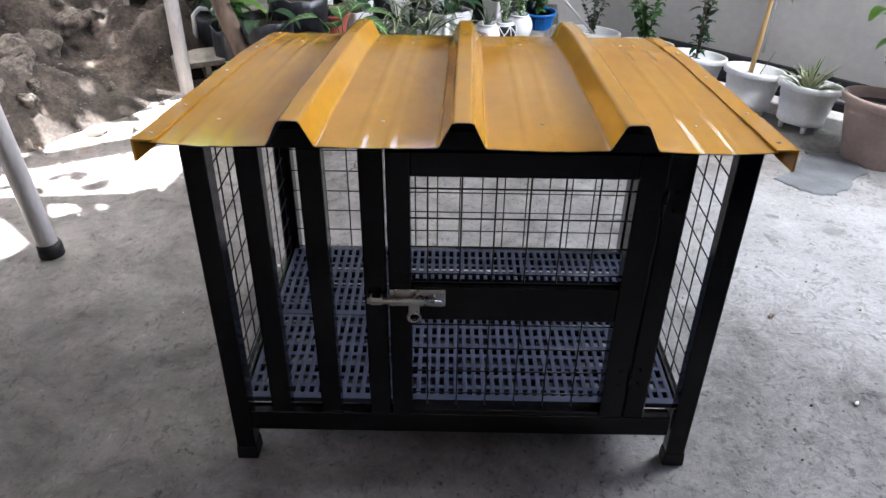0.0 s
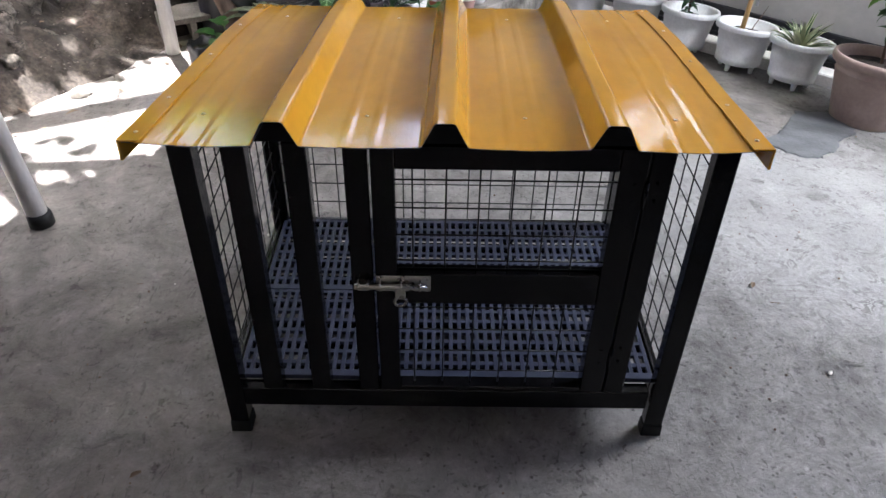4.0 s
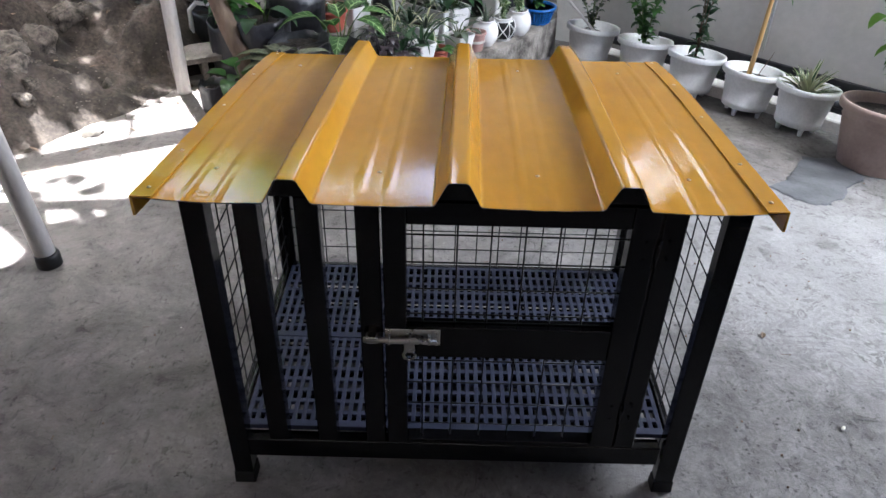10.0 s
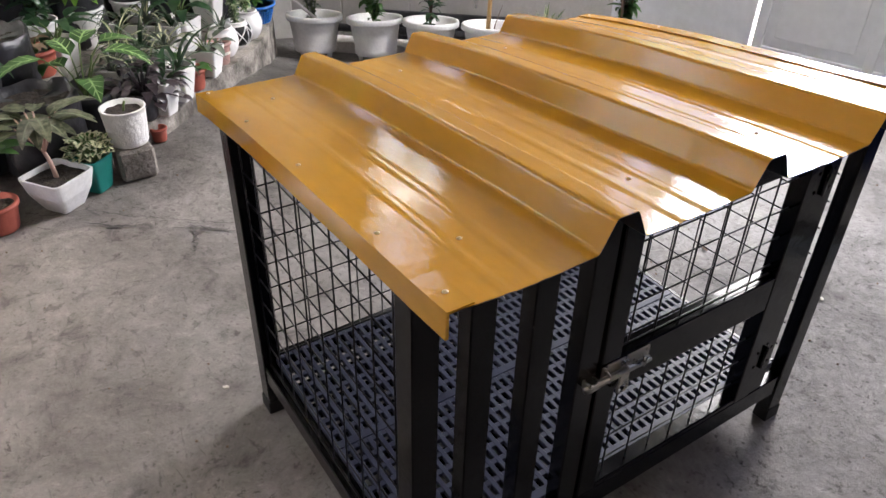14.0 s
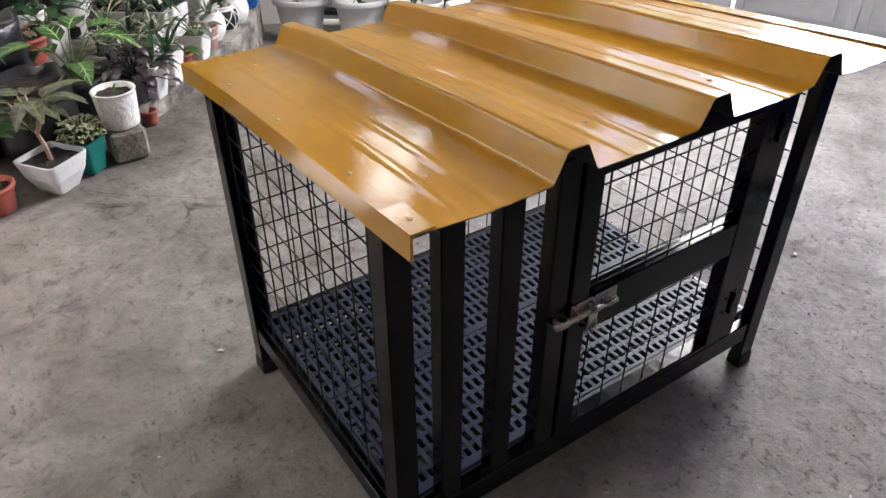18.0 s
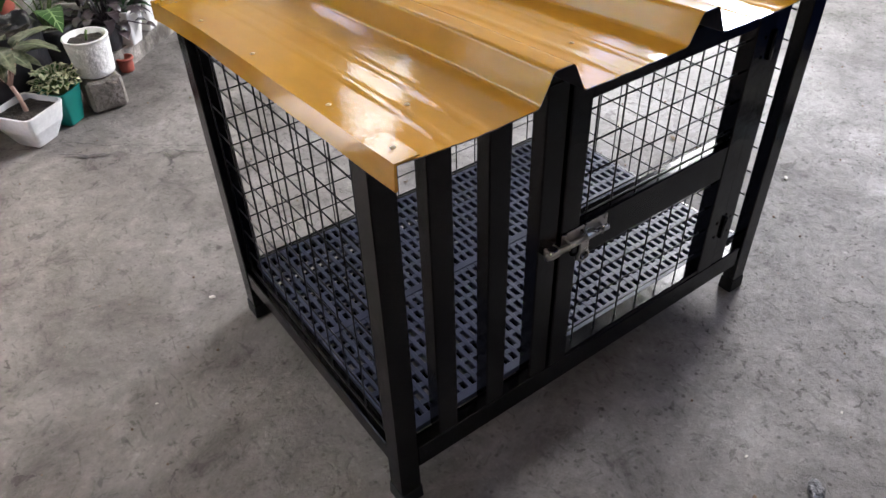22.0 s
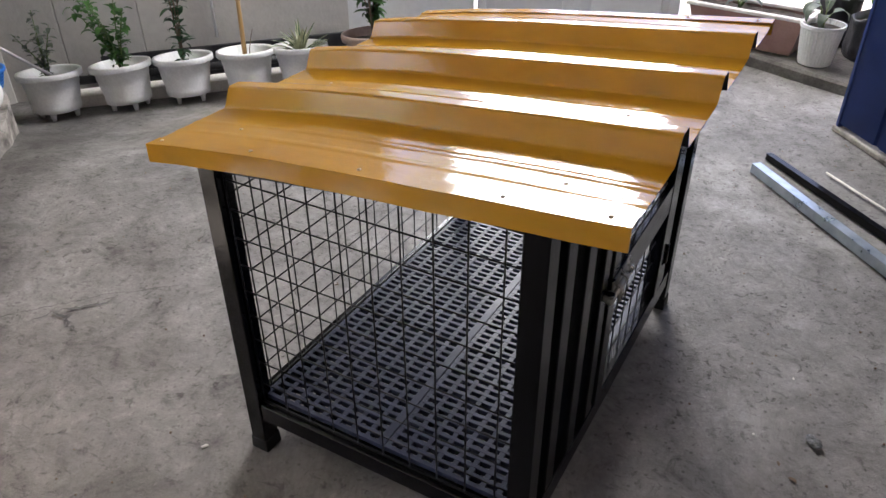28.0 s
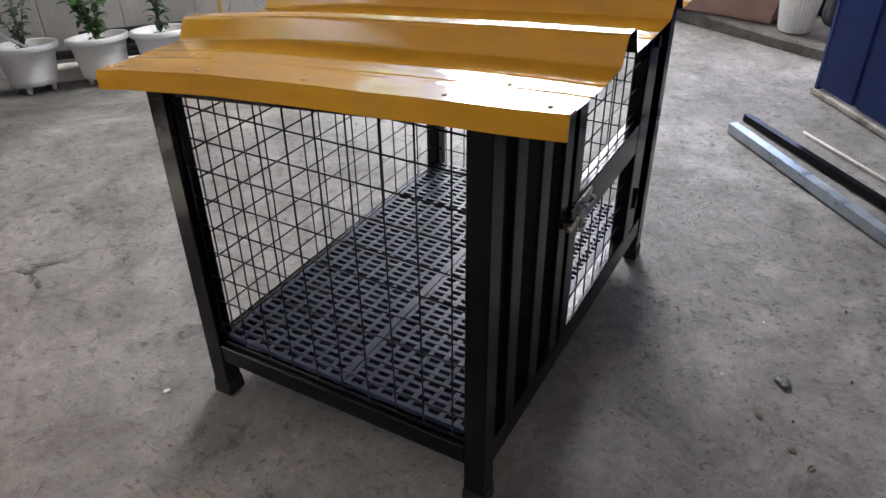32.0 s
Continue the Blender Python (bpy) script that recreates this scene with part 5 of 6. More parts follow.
varieg = plant("potted_plant", "dense bushy plant with small cream-edged green leaves", -0.537, 1.825, 0.10)
VR = random.Random(91)
bs = bmesh.new()
for k in range(85):
    a, rr = radians(137.5 * k), 0.062 * math.sqrt((k + 0.5) / 85)
    p1 = Vector((rr * math.cos(a), rr * math.sin(a), 0.028 + 0.038 * (1 - (rr / 0.062) ** 2) + VR.uniform(-0.012, 0.014)))
    pipe_along([(p1.x * 0.35, p1.y * 0.35, -0.005), (p1.x * 0.7, p1.y * 0.7, p1.z * 0.6), p1], [0.0016, 0.0013, 0.001], 5, bs)
    az, el, ln, dr = math.degrees(a) + VR.uniform(-50, 50), VR.uniform(15, 65), VR.uniform(0.026, 0.040), VR.uniform(0.3, 1.0)
    bm, b2 = bmesh.new(), bmesh.new()
    leaf(bm, p1, az, el, ln, ln * 0.56, dr, 5, 0.22, 0.55, wave=0.0015)
    leaf(b2, p1 + Vector((0, 0, 0.0009)), az, el, ln * 0.86, ln * VR.uniform(0.18, 0.34), dr, 5, 0.22, 0.55, wave=0.0015)
    blade = part("leaf", bm, M_LEAFCREAM, varieg, smooth=True)
    part("leaf_middle", b2, M_LEAF, blade, "green middle of the cream-edged leaf", smooth=True)
part("stem", bs, M_STEM, varieg, smooth=True)
round_pot(-0.835, 1.72, 0.0, 0.064, 0.050, 0.090, "red terracotta plastic pot on the floor", M_TERRA, 0.012, group="pots by the block")
st = plant("cut_stem_plant", "pale cut stem in a red pot", -0.835, 1.72, 0.08)
part("stem", pipe_along([(0, 0, -0.01), (-0.01, 0, 0.05), (-0.025, 0.005, 0.085)], [0.010, 0.009, 0.006], 7), M_PINKSTEM, st, smooth=True)
round_pot(-0.862, 1.90, 0.0, 0.062, 0.048, 0.108, "cream round pot stained with soil on the floor", M_STONEWHITE, 0.010, group="pots by the block")
stalked(-0.86, 1.89, 0.095, 8, 0.10, 0.12, 0.07, "green leafy plant in a stained white pot", M_LEAF, 92, (20, 70))
grow_bag(-0.985, 1.90, 0.0, 0.06, 0.125, 3)
grow_bag(-0.46, 2.12, 0.0, 0.105, 0.22, 5, "large crumpled black plastic grow bag behind the pots")
grow_bag(-0.63, 2.03, 0.0, 0.125, 0.27, 7, "large crumpled black plastic grow bag behind the pots")
grow_bag(-0.83, 2.18, 0.0, 0.125, 0.32, 9)
grow_bag(-0.70, 2.36, 0.0, 0.13, 0.38, 15)
grow_bag(-1.0, 2.32, 0.0, 0.10, 0.25, 11)
grow_bag(-1.14, 2.52, 0.0, 0.11, 0.25, 13)
stalked(-0.47, 2.12, 0.19, 7, 0.17, 0.19, 0.085, "plant with broad dark leaves and pale green veins", M_LEAF, 95, (45, 80), None, (0.6, 1.2), M_VEIN)
stalked(-0.83, 2.18, 0.22, 5, 0.18, 0.16, 0.065, "green broad-leaved plant in a grow bag", M_LEAFDK, 97, (35, 80))
bushy(-1.0, 2.32, 0.23, 9, 0.5, 0.2, 0.12, 0.05, "tall green shrub in a grow bag", M_LEAF, 98)
bushy(-1.14, 2.55, 0.23, 9, 0.6, 0.25, 0.13, 0.055, "tall green shrub in a grow bag", M_LEAFDK, 99)

# the slender tree trunk leaning out of its bag
tree = thing("young_tree", "young tree with a brown mottled trunk tied with cord", "tree", at=pose(-0.90, 2.06, 0.0))
part("trunk", pipe_along([(0.04, 0.02, 0.0), (0.01, 0.03, 0.16), (-0.05, 0.03, 0.32), (-0.12, 0.05, 0.55), (-0.2, 0.05, 0.85), (-0.24, 0.06, 1.3)], [0.050, 0.045, 0.040, 0.036, 0.032, 0.026], 14), M_BARK, tree, smooth=True)
for z, x in ((0.24, -0.02), (0.50, -0.105)):
    part("cord", lathe([(0.041, 0.0), (0.044, 0.003), (0.041, 0.006), (0.038, 0.003), (0.041, 0.0)], 16), M_ROPE, tree, "pale cord").matrix_basis = pose(x, 0.035, z, 0, -15, 0)
for k in range(13):
    bm = bmesh.new()
    z = 0.40 + 0.075 * k
    leaf(bm, (-0.05 - 0.16 * (z - 0.32), 0.04, z), 137.5 * k, 25, 0.2, 0.085, 1.0, 6, 0.15, 0.55)
    part("leaf", bm, M_LEAFLT, tree, smooth=True)

# dark shrubs filling the rear, before the wall
SH = random.Random(31)
for k in range(9):
    x, y = -1.55 + 0.24 * k + SH.uniform(-0.05, 0.05), 3.12 + SH.uniform(-0.1, 0.12)
    bz = LZ if x > -1.0 else 0.0
    grow_bag(x, y, bz, 0.11, 0.26, 40 + k, "black grow bag at the rear before the wall")
    bushy(x, y, bz + 0.24, 11, SH.uniform(0.55, 0.95), 0.26, 0.13, 0.055, "tall dark green shrub in a grow bag before the wall", (M_LEAFDK, M_LEAF)[k % 2], 140 + k)


# ---- dirt bank with rocks and hollow blocks ----
BP, BD = Vector((-1.15, 2.15, 0)), Vector((1.25, 1.75, 0)).normalized()
BN = Vector((-BD.y, BD.x, 0))


def bank_z(d, u):
    if d < 0:
        return -0.03
    p = BP + BD * u + BN * d
    rise = 0.42 * d + 0.10 * max(0.0, d - 0.25)
    rough = 0.13 * noise.noise((p.x * 2.6, p.y * 2.6, 0)) + 0.12 * abs(noise.noise((p.x * 6, p.y * 6, 2))) + 0.035 * noise.noise((p.x * 15, p.y * 15, 4)) + 0.014 * noise.noise((p.x * 40, p.y * 40, 6))
    fade = max(0.0, min(1.0, (u + 2.6) / 0.6, (1.6 - u) / 0.4, (3.6 - d) / 0.6))
    return (rise + rough * min(1.0, d * 4)) * fade - 0.012 - 0.03 * (1 - fade)


def bank():
    bm = bmesh.new()
    nu, nd = 200, 130
    g = {}
    for i in range(nu + 1):
        for j in range(nd + 1):
            u = -2.6 + 4.2 * i / nu
            d = -0.02 + 3.64 * (j / nd) ** 1.4
            wob = 0.07 * noise.noise((u * 2.2, 0, 7)) + 0.03 * noise.noise((u * 7, 0, 9))
            p = BP + BD * u + BN * (d + wob * max(0, 1 - d))
            g[i, j] = bm.verts.new((p.x, p.y, bank_z(d, u)))
    for i in range(nu):
        for j in range(nd):
            bm.faces.new((g[i, j], g[i + 1, j], g[i + 1, j + 1], g[i, j + 1]))
    return tagged(part("bank", bm, M_DIRT, smooth=True), "sloping bank of dry brown soil and rubble", "bank", kind="structure")


bank()


def stone(r, seed, sq=(1, 1, 1), sub=2):
    bm = bmesh.new()
    bmesh.ops.create_icosphere(bm, subdivisions=sub, radius=r)
    for v in bm.verts:
        k = 1 + 0.35 * noise.noise(v.co / r * 1.1 + Vector((seed * 3.7, 0, 0))) + 0.18 * noise.noise(v.co / r * 3 + Vector((0, seed, 0))) + 0.11 * abs(noise.noise(v.co / r * 8 + Vector((seed, 0, 0))))
        v.co = Vector((v.co.x * sq[0], v.co.y * sq[1], v.co.z * sq[2])) * k
    return bm


RR = random.Random(5)
ROCKS = [mesh_of(stone(1.0, s, (1, 0.8, 0.6), 4), "rock", M_ROCK, True) for s in range(6)]
for k in range(150):
    u, d = RR.uniform(-1.6, 1.0), RR.uniform(0.06, 1.7)
    p = BP + BD * u + BN * d
    r = RR.choice((0.012, 0.015, 0.02, 0.025, 0.03, 0.035, 0.045, 0.06, 0.08, 0.10)) * RR.uniform(0.8, 1.2)
    ob = new("rock", RR.choice(ROCKS))
    ob.matrix_basis = pose(p.x, p.y, bank_z(d, u) - r * 0.42, RR.uniform(-20, 20), RR.uniform(-20, 20), RR.uniform(0, 360)) @ Matrix.Scale(r, 4)
    tagged(ob, "weathered pale brown rock half buried in the soil bank", "rock", "rocks on the bank")
# the rocky shoulder of the bank: larger boulders lying close together
for u, d, r in ((-0.56, 0.52, 0.13), (-0.40, 0.55, 0.11), (-0.63, 0.34, 0.105), (-0.45, 0.33, 0.06), (-0.80, 0.24, 0.09), (-0.68, 0.17, 0.055), (-0.78, 0.46, 0.12), (-0.20, 0.62, 0.09), (-0.50, 0.80, 0.14), (-0.85, 0.72, 0.15), (-0.95, 0.36, 0.10)):
    p = BP + BD * u + BN * d
    ob = new("rock", RR.choice(ROCKS))
    ob.matrix_basis = pose(p.x, p.y, bank_z(d, u) - r * 0.35, RR.uniform(-25, 25), RR.uniform(-25, 25), RR.uniform(0, 360)) @ Matrix.Scale(r, 4)
    tagged(ob, "large weathered tan boulder in the side of the soil bank", "rock", "rocks on the bank")
bm = bmesh.new()
for k in range(900):
    u, d = RR.uniform(-2.0, 1.0), abs(RR.gauss(0, 0.45)) - 0.10
    p = BP + BD * u + BN * d
    z = bank_z(d, u) if d > 0.02 else 0.0
    r = RR.uniform(0.002, 0.0055)
    q = bmesh.ops.create_icosphere(bm, subdivisions=1, radius=r)
    for v in q["verts"]:
        v.co = Vector((v.co.x * RR.uniform(0.8, 1.3), v.co.y, v.co.z * 0.6)) + Vector((p.x, p.y, z + r * 0.3))
tagged(part("gravel", bm, M_ROCK), "loose gravel and crumbs along the foot of the bank", "gravel", kind="stuff")
bm = bmesh.new()
for k in range(150):
    u, d = RR.uniform(-1.8, 1.0), RR.uniform(-0.25, 1.2)
    p = BP + BD * u + BN * d
    z = max(0.004, bank_z(d, u) + 0.008)
    leaf(bm, (p.x, p.y, z), RR.uniform(0, 360), RR.uniform(-5, 15), RR.uniform(0.02, 0.06), RR.uniform(0.01, 0.025), RR.uniform(-0.4, 0.6), 3, 0.3)
tagged(part("leaf_litter", bm, M_DRYLEAF), "dry brown leaves scattered over the bank", "leaf litter", kind="stuff")
pale = tagged(part("pale_stone", stone(0.034, 9, (1.2, 0.8, 0.7)), M_PALELITTER), "pale broken stone at the foot of the bank", "stone")
pale.matrix_basis = pose(-1.43, 1.66, 0.010, 0, 0, 30)


def hollow_block(x, y, z, turn, tilt=0.0):
    """A hollow concrete block lying so that its three cores look sideways."""
    t = thing("hollow_block", "grey hollow concrete block stacked beside the soil bank", "concrete block", "stacked hollow blocks", at=pose(x, y, z, tilt, 0, turn))
    w, l, h, s = 0.20, 0.40, 0.125, 0.026
    part("shell", box(0, w, 0, l, 0, s, 0.003), M_BLOCK, t)
    part("shell", box(0, w, 0, l, h - s, h, 0.003), M_BLOCK, t)
    for k in range(4):
        y0 = k * (l - s) / 3
        part("web", box(0.002, w - 0.002, y0, y0 + s, s, h - s, 0.0), M_BLOCK, t)
    return t


hollow_block(-1.32, 2.30, 0.0, -62)
hollow_block(-1.60, 2.62, 0.12, -60)
hollow_block(-1.63, 2.66, 0.245, -68)
hollow_block(-1.30, 2.66, 0.0, -60)
hollow_block(-1.27, 2.70, 0.125, -52)


def pole(x, y, label, lean=0.0):
    t = thing("pipe_post", label, "post", "pipe posts of the yard roof", at=pose(x, y, 0))
    part("pipe", rod((0, 0, 0), (lean, 0, 2.7), 0.030, 24), M_POLE, t, smooth=True)
    return t


p1 = pole(-1.204, 0.778, "dull pale metal pipe post with a black rubber shoe", -0.25)
part("shoe", lathe([(0.037, 0.0), (0.036, 0.034), (0.033, 0.042), (0.0305, 0.043)], 24), M_RUBBER, p1, "black rubber shoe", smooth=True)
pole(-1.185, 2.09, "worn grey metal pipe post standing by hollow blocks")
chair = thing("plastic_stand", "white plastic stand leaning among the pots", "plastic stand", at=pose(-1.22, 2.42, 0.13))
part("frame", pipe_along([(0, 0, 0), (0.0, 0.02, 0.13), (0.03, 0.03, 0.16), (0.10, 0.04, 0.15), (0.13, 0.05, 0.0)], 0.012, 8), M_WHITE, chair, smooth=True)

# unseen tree added over the bank, whose leaves break up the sunlight
tr = thing("shade_tree", "unseen leafy tree added behind the soil bank to shade it", "tree", at=pose(-3.9, 3.2, 1.3))
part("trunk", pipe_along([(0, 0, -0.4), (0.05, 0.0, 0.6), (0.2, -0.05, 1.4), (0.5, -0.1, 2.2)], [0.10, 0.085, 0.07, 0.04], 12), M_BARK, tr, smooth=True)
for k in range(6):
    a = k * 1.05
    part("limb", pipe_along([(0.2, -0.05, 1.4), (0.2 + 0.5 * math.cos(a), 0.5 * math.sin(a), 1.9), (0.3 + 1.0 * math.cos(a), 1.0 * math.sin(a), 2.3)], [0.04, 0.025, 0.01], 7), M_BARK, tr, smooth=True)
bm = bmesh.new()
TR = random.Random(12)
for k in range(900):
    a, r = TR.uniform(0, 2 * math.pi), 1.25 * math.sqrt(TR.random())
    c = Vector((0.35 + r * math.cos(a), -0.1 + r * math.sin(a), 2.15 + TR.gauss(0, 0.28)))
    if noise.noise(c * 1.6) < -0.12:
        continue
    leaf(bm, c, TR.uniform(0, 360), TR.uniform(-50, 20), TR.uniform(0.12, 0.22), TR.uniform(0.05, 0.09), 0.6, 3, 0.2)
# a low bough over the gap in the roof, its leaves laid to shade the bank
for k in range(3600):
    c = Vector((TR.uniform(-3.0, -1.55), TR.uniform(1.7, 3.9), 3.15 + TR.gauss(0, 0.10)))
    if (c - BP).dot(BN) - Vector((-0.51, 0.89, 0)).dot(BN) < 0.05 or noise.noise(c * 2.6) < -0.30:
        continue
    leaf(bm, c - Vector((-3.9, 3.2, 1.3)), TR.uniform(0, 360), TR.uniform(-40, 20), TR.uniform(0.10, 0.18), TR.uniform(0.045, 0.075), 0.6, 3, 0.2)
for k in range(1000):
    c = Vector((TR.uniform(-2.75, -1.85), TR.uniform(1.75, 2.75), 3.2 + TR.gauss(0, 0.08)))
    if (c - BP).dot(BN) - Vector((-0.51, 0.89, 0)).dot(BN) < 0.08:
        continue
    leaf(bm, c - Vector((-3.9, 3.2, 1.3)), TR.uniform(0, 360), TR.uniform(-40, 20), TR.uniform(0.10, 0.18), TR.uniform(0.045, 0.075), 0.6, 3, 0.2)
for k in range(26):
    c = Vector((2.15 + TR.gauss(0, 0.25), -1.18 + TR.gauss(0, 0.07), 1.75 + TR.gauss(0, 0.1)))
    leaf(bm, c, TR.uniform(0, 360), TR.uniform(-40, 20), TR.uniform(0.10, 0.18), TR.uniform(0.04, 0.07), 0.6, 3, 0.2)
part("bough", pipe_along([(0.3, -0.1, 1.7), (1.0, 0.1, 2.0), (1.7, 0.3, 1.9), (2.1, -0.6, 1.85), (2.2, -1.2, 1.78)], [0.03, 0.022, 0.016, 0.01, 0.005], 7), M_BARK, tr, smooth=True)
part("crown", bm, M_LEAFLT, tr, smooth=True)

def far_tree(x, y, h, r, seed, material, leaves=2000):
    t = thing("garden_tree", "leafy tree standing beyond the yard wall", "tree", "trees beyond the wall", at=pose(x, y, 0))
    rnd = random.Random(seed)
    part("trunk", pipe_along([(0, 0, 0), (0.05, 0.0, h * 0.35), (0.0, 0.05, h * 0.8)], [0.09, 0.07, 0.03], 10), M_BARK, t, smooth=True)
    for k in range(5):
        a = k * 1.3
        part("limb", pipe_along([(0.04, 0, h * 0.4), (0.5 * r * math.cos(a), 0.5 * r * math.sin(a), h * 0.62), (r * 0.85 * math.cos(a), r * 0.85 * math.sin(a), h * 0.8)], [0.04, 0.025, 0.01], 6), M_BARK, t, smooth=True)
    bm = bmesh.new()
    for k in range(leaves):
        d = Vector((rnd.gauss(0, 1), rnd.gauss(0, 1), rnd.gauss(0, 1))).normalized() * r * rnd.random() ** 0.4
        c = Vector((d.x, d.y, h * 0.68 + d.z * 0.8))
        if noise.noise(c * 1.4 + Vector((seed, 0, 0))) < -0.1:
            continue
        leaf(bm, c, rnd.uniform(0, 360), rnd.uniform(-50, 20), rnd.uniform(0.14, 0.24), rnd.uniform(0.06, 0.1), 0.6, 2, 0.2)
    tagged(part("crown", bm, material, t), kind="stuff")


far_tree(-1.7, 5.6, 3.4, 1.3, 3, M_LEAFLT)
far_tree(-4.6, 4.6, 3.6, 1.4, 5, M_LEAFLT)
far_tree(-1.0, 5.3, 3.7, 0.8, 31, M_LEAF, 900)
far_tree(-2.9, 5.2, 2.7, 1.1, 14, M_LEAFLT)
for k, (x, y, h, r) in enumerate(((-2.6, 4.9, 3.3, 1.05), (-1.75, 4.75, 3.2, 0.9), (5.6, 4.6, 2.9, 1.0))):
    far_tree(x, y, h, r, 20 + k, (M_LEAFLT, M_LEAFLT, M_LEAF)[k % 3])

# ---- the right-hand side: metal lengths, blue sheet, curb, planters, white gate ----
def square_tube(a, b, s, material, label, wall_t=0.003):
    a, b = Vector(a), Vector(b)
    t = thing("square_tube", label, "metal tube", "metal lengths lying on the floor", at=pose(a.x, a.y, a.z, 0, 0, math.degrees(math.atan2(b.y - a.y, b.x - a.x))))
    ln = (b - a).length
    bm = bmesh.new()
    rings = []
    for x, h in ((0, s / 2), (ln, s / 2), (ln, s / 2 - wall_t), (0, s / 2 - wall_t)):
        rings.append([bm.verts.new((x, sy * h, s / 2 + sz * h)) for sy, sz in ((-1, -1), (1, -1), (1, 1), (-1, 1))])
    for k in range(4):
        r0, r1 = rings[k], rings[(k + 1) % 4]
        for i in range(4):
            bm.faces.new((r0[i], r0[(i + 1) % 4], r1[(i + 1) % 4], r1[i]))
    part("tube", bm, material, t)
    return t


square_tube((1.44, -0.06, 0.0), (0.60, -0.845, 0.0), 0.034, M_GALV, "galvanised square steel tube lying on the concrete floor")
square_tube((1.57, -0.085, 0.0), (0.86, -0.80, 0.0), 0.024, M_BLACK, "black painted square steel tube lying on the floor")
stk = thing("thin_stick", "thin pale stick lying on the concrete floor", "stick", at=pose(1.54, -0.29, 0.006))
part("shaft", rod((0, 0, 0), (-0.42, -0.43, 0.0), 0.0042, 8), M_PALELITTER, stk, smooth=True)


def blue_gate():
    t = thing("gate_leaf", "dark blue painted ribbed metal gate leaf", "gate", at=pose(1.965, -0.28, 0.0, 0, 0, 219))
    part("footing", box(-0.02, 1.4, -0.012, 0.03, 0.0, 0.022, 0.004), M_CONCRETE, t, "pale concrete footing strip")
    part("edge_post", box(-0.012, 0.006, -0.004, 0.024, 0.02, 1.95, 0.003), M_BLUE, t, "dark blue edge stile")
    bm = bmesh.new()
    prof = []
    x = 0.008
    while x < 1.38:
        prof += [(x, 0.0), (x + 0.205, 0.0), (x + 0.212, 0.008), (x + 0.232, 0.008)]
        x += 0.24
    rows = []
    for z in (0.036, 1.0, 1.95):
        rows.append([bm.verts.new((px, py, z)) for px, py in prof])
    for a, b in zip(rows, rows[1:]):
        for k in range(len(prof) - 1):
            bm.faces.new((a[k], a[k + 1], b[k + 1], b[k]))
    r = bmesh.ops.solidify(bm, geom=list(bm.faces), thickness=0.003)
    part("sheet", bm, M_BLUE, t)
    for z in (0.10, 0.95, 1.85):
        part("rail", box(0.006, 1.38, 0.024, 0.05, z, z + 0.04, 0.002), M_BLUE, t)


blue_gate()

bm = box(0, 1.35, 0, 0.75, -0.01, 0.058, 0.012)
bmesh.ops.subdivide_edges(bm, edges=[e for e in bm.edges], cuts=4, use_grid_fill=True)
for v in bm.verts:
    v.co += noise.noise_vector(v.co * 6) * 0.010
cb = tagged(part("planter_curb", bm, M_DARKCONC), "low weathered concrete curb under planters", "curb", kind="structure")
cb.matrix_basis = pose(2.28, -0.50, 0, 0, 0, 65) @ Matrix.Diagonal((1, -1, 1, 1))


def ribbed_pot(x, y, z):
    t = thing("plant_pot", "white ribbed round plastic pot standing on the curb", "plant pot", at=pose(x, y, z))
    h, n = 0.185, 72
    bm = bmesh.new()
    prof = [(0.070, 0.0), (0.072, 0.006), (0.092, h - 0.02), (0.098, h - 0.016), (0.098, h), (0.089, h), (0.086, h - 0.03), (0.001, h - 0.032)]
    lathe(prof, n, bm)
    for v in bm.verts:
        if 0.004 < v.co.z < h - 0.018 and v.co.length > 0.03:
            a = math.atan2(v.co.y, v.co.x)
            k = 1 + 0.018 * (1 if int((a + math.pi) / (2 * math.pi) * n + 0.5) % 2 else -1)
            v.co.x *= k
            v.co.y *= k
    part("body", bm, M_WHITE, t)
    soil_disc(t, 0.086, h - 0.024)


ribbed_pot(2.60, -0.10, 0.062)
stalked(2.60, -0.10, 0.225, 5, 0.12, 0.13, 0.05, "drooping blue-green leafy plant in a white ribbed pot", M_LEAFGREY, 130, (50, 85), None, (1.2, 2.2))


def trough(x, y, z, turn):
    t = thing("trough_planter", "faded brown rectangular trough planter with a pale rim", "planter", at=pose(x, y, z, 0, 0, turn))
    bm = bmesh.new()
    lo = [bm.verts.new(p) for p in ((-0.24, -0.075, 0), (0.24, -0.075, 0), (0.24, 0.075, 0), (-0.24, 0.075, 0))]
    hi = [bm.verts.new(p) for p in ((-0.28, -0.1, 0.17), (0.28, -0.1, 0.17), (0.28, 0.1, 0.17), (-0.28, 0.1, 0.17))]
    for k in range(4):
        bm.faces.new((lo[k], lo[(k + 1) % 4], hi[(k + 1) % 4], hi[k]))
    bm.faces.new(lo[::-1])
    part("body", bm, M_PINKDARK, t)
    for a in ((-0.295, 0.295, -0.115, -0.09), (-0.295, 0.295, 0.09, 0.115), (-0.295, -0.27, -0.09, 0.09), (0.27, 0.295, -0.09, 0.09)):
        part("rim", box(*a, 0.168, 0.186, 0.004), M_CURBWHITE, t, "pale rim")
    bm = bmesh.new()
    bmesh.ops.create_grid(bm, x_segments=16, y_segments=6, size=1.0)
    for v in bm.verts:
        v.co = Vector((v.co.x * 0.272, v.co.y * 0.092, 0.158 + 0.01 * noise.noise((v.co.x * 9, v.co.y * 4, 0))))
    part("soil", bm, M_SOIL, t)


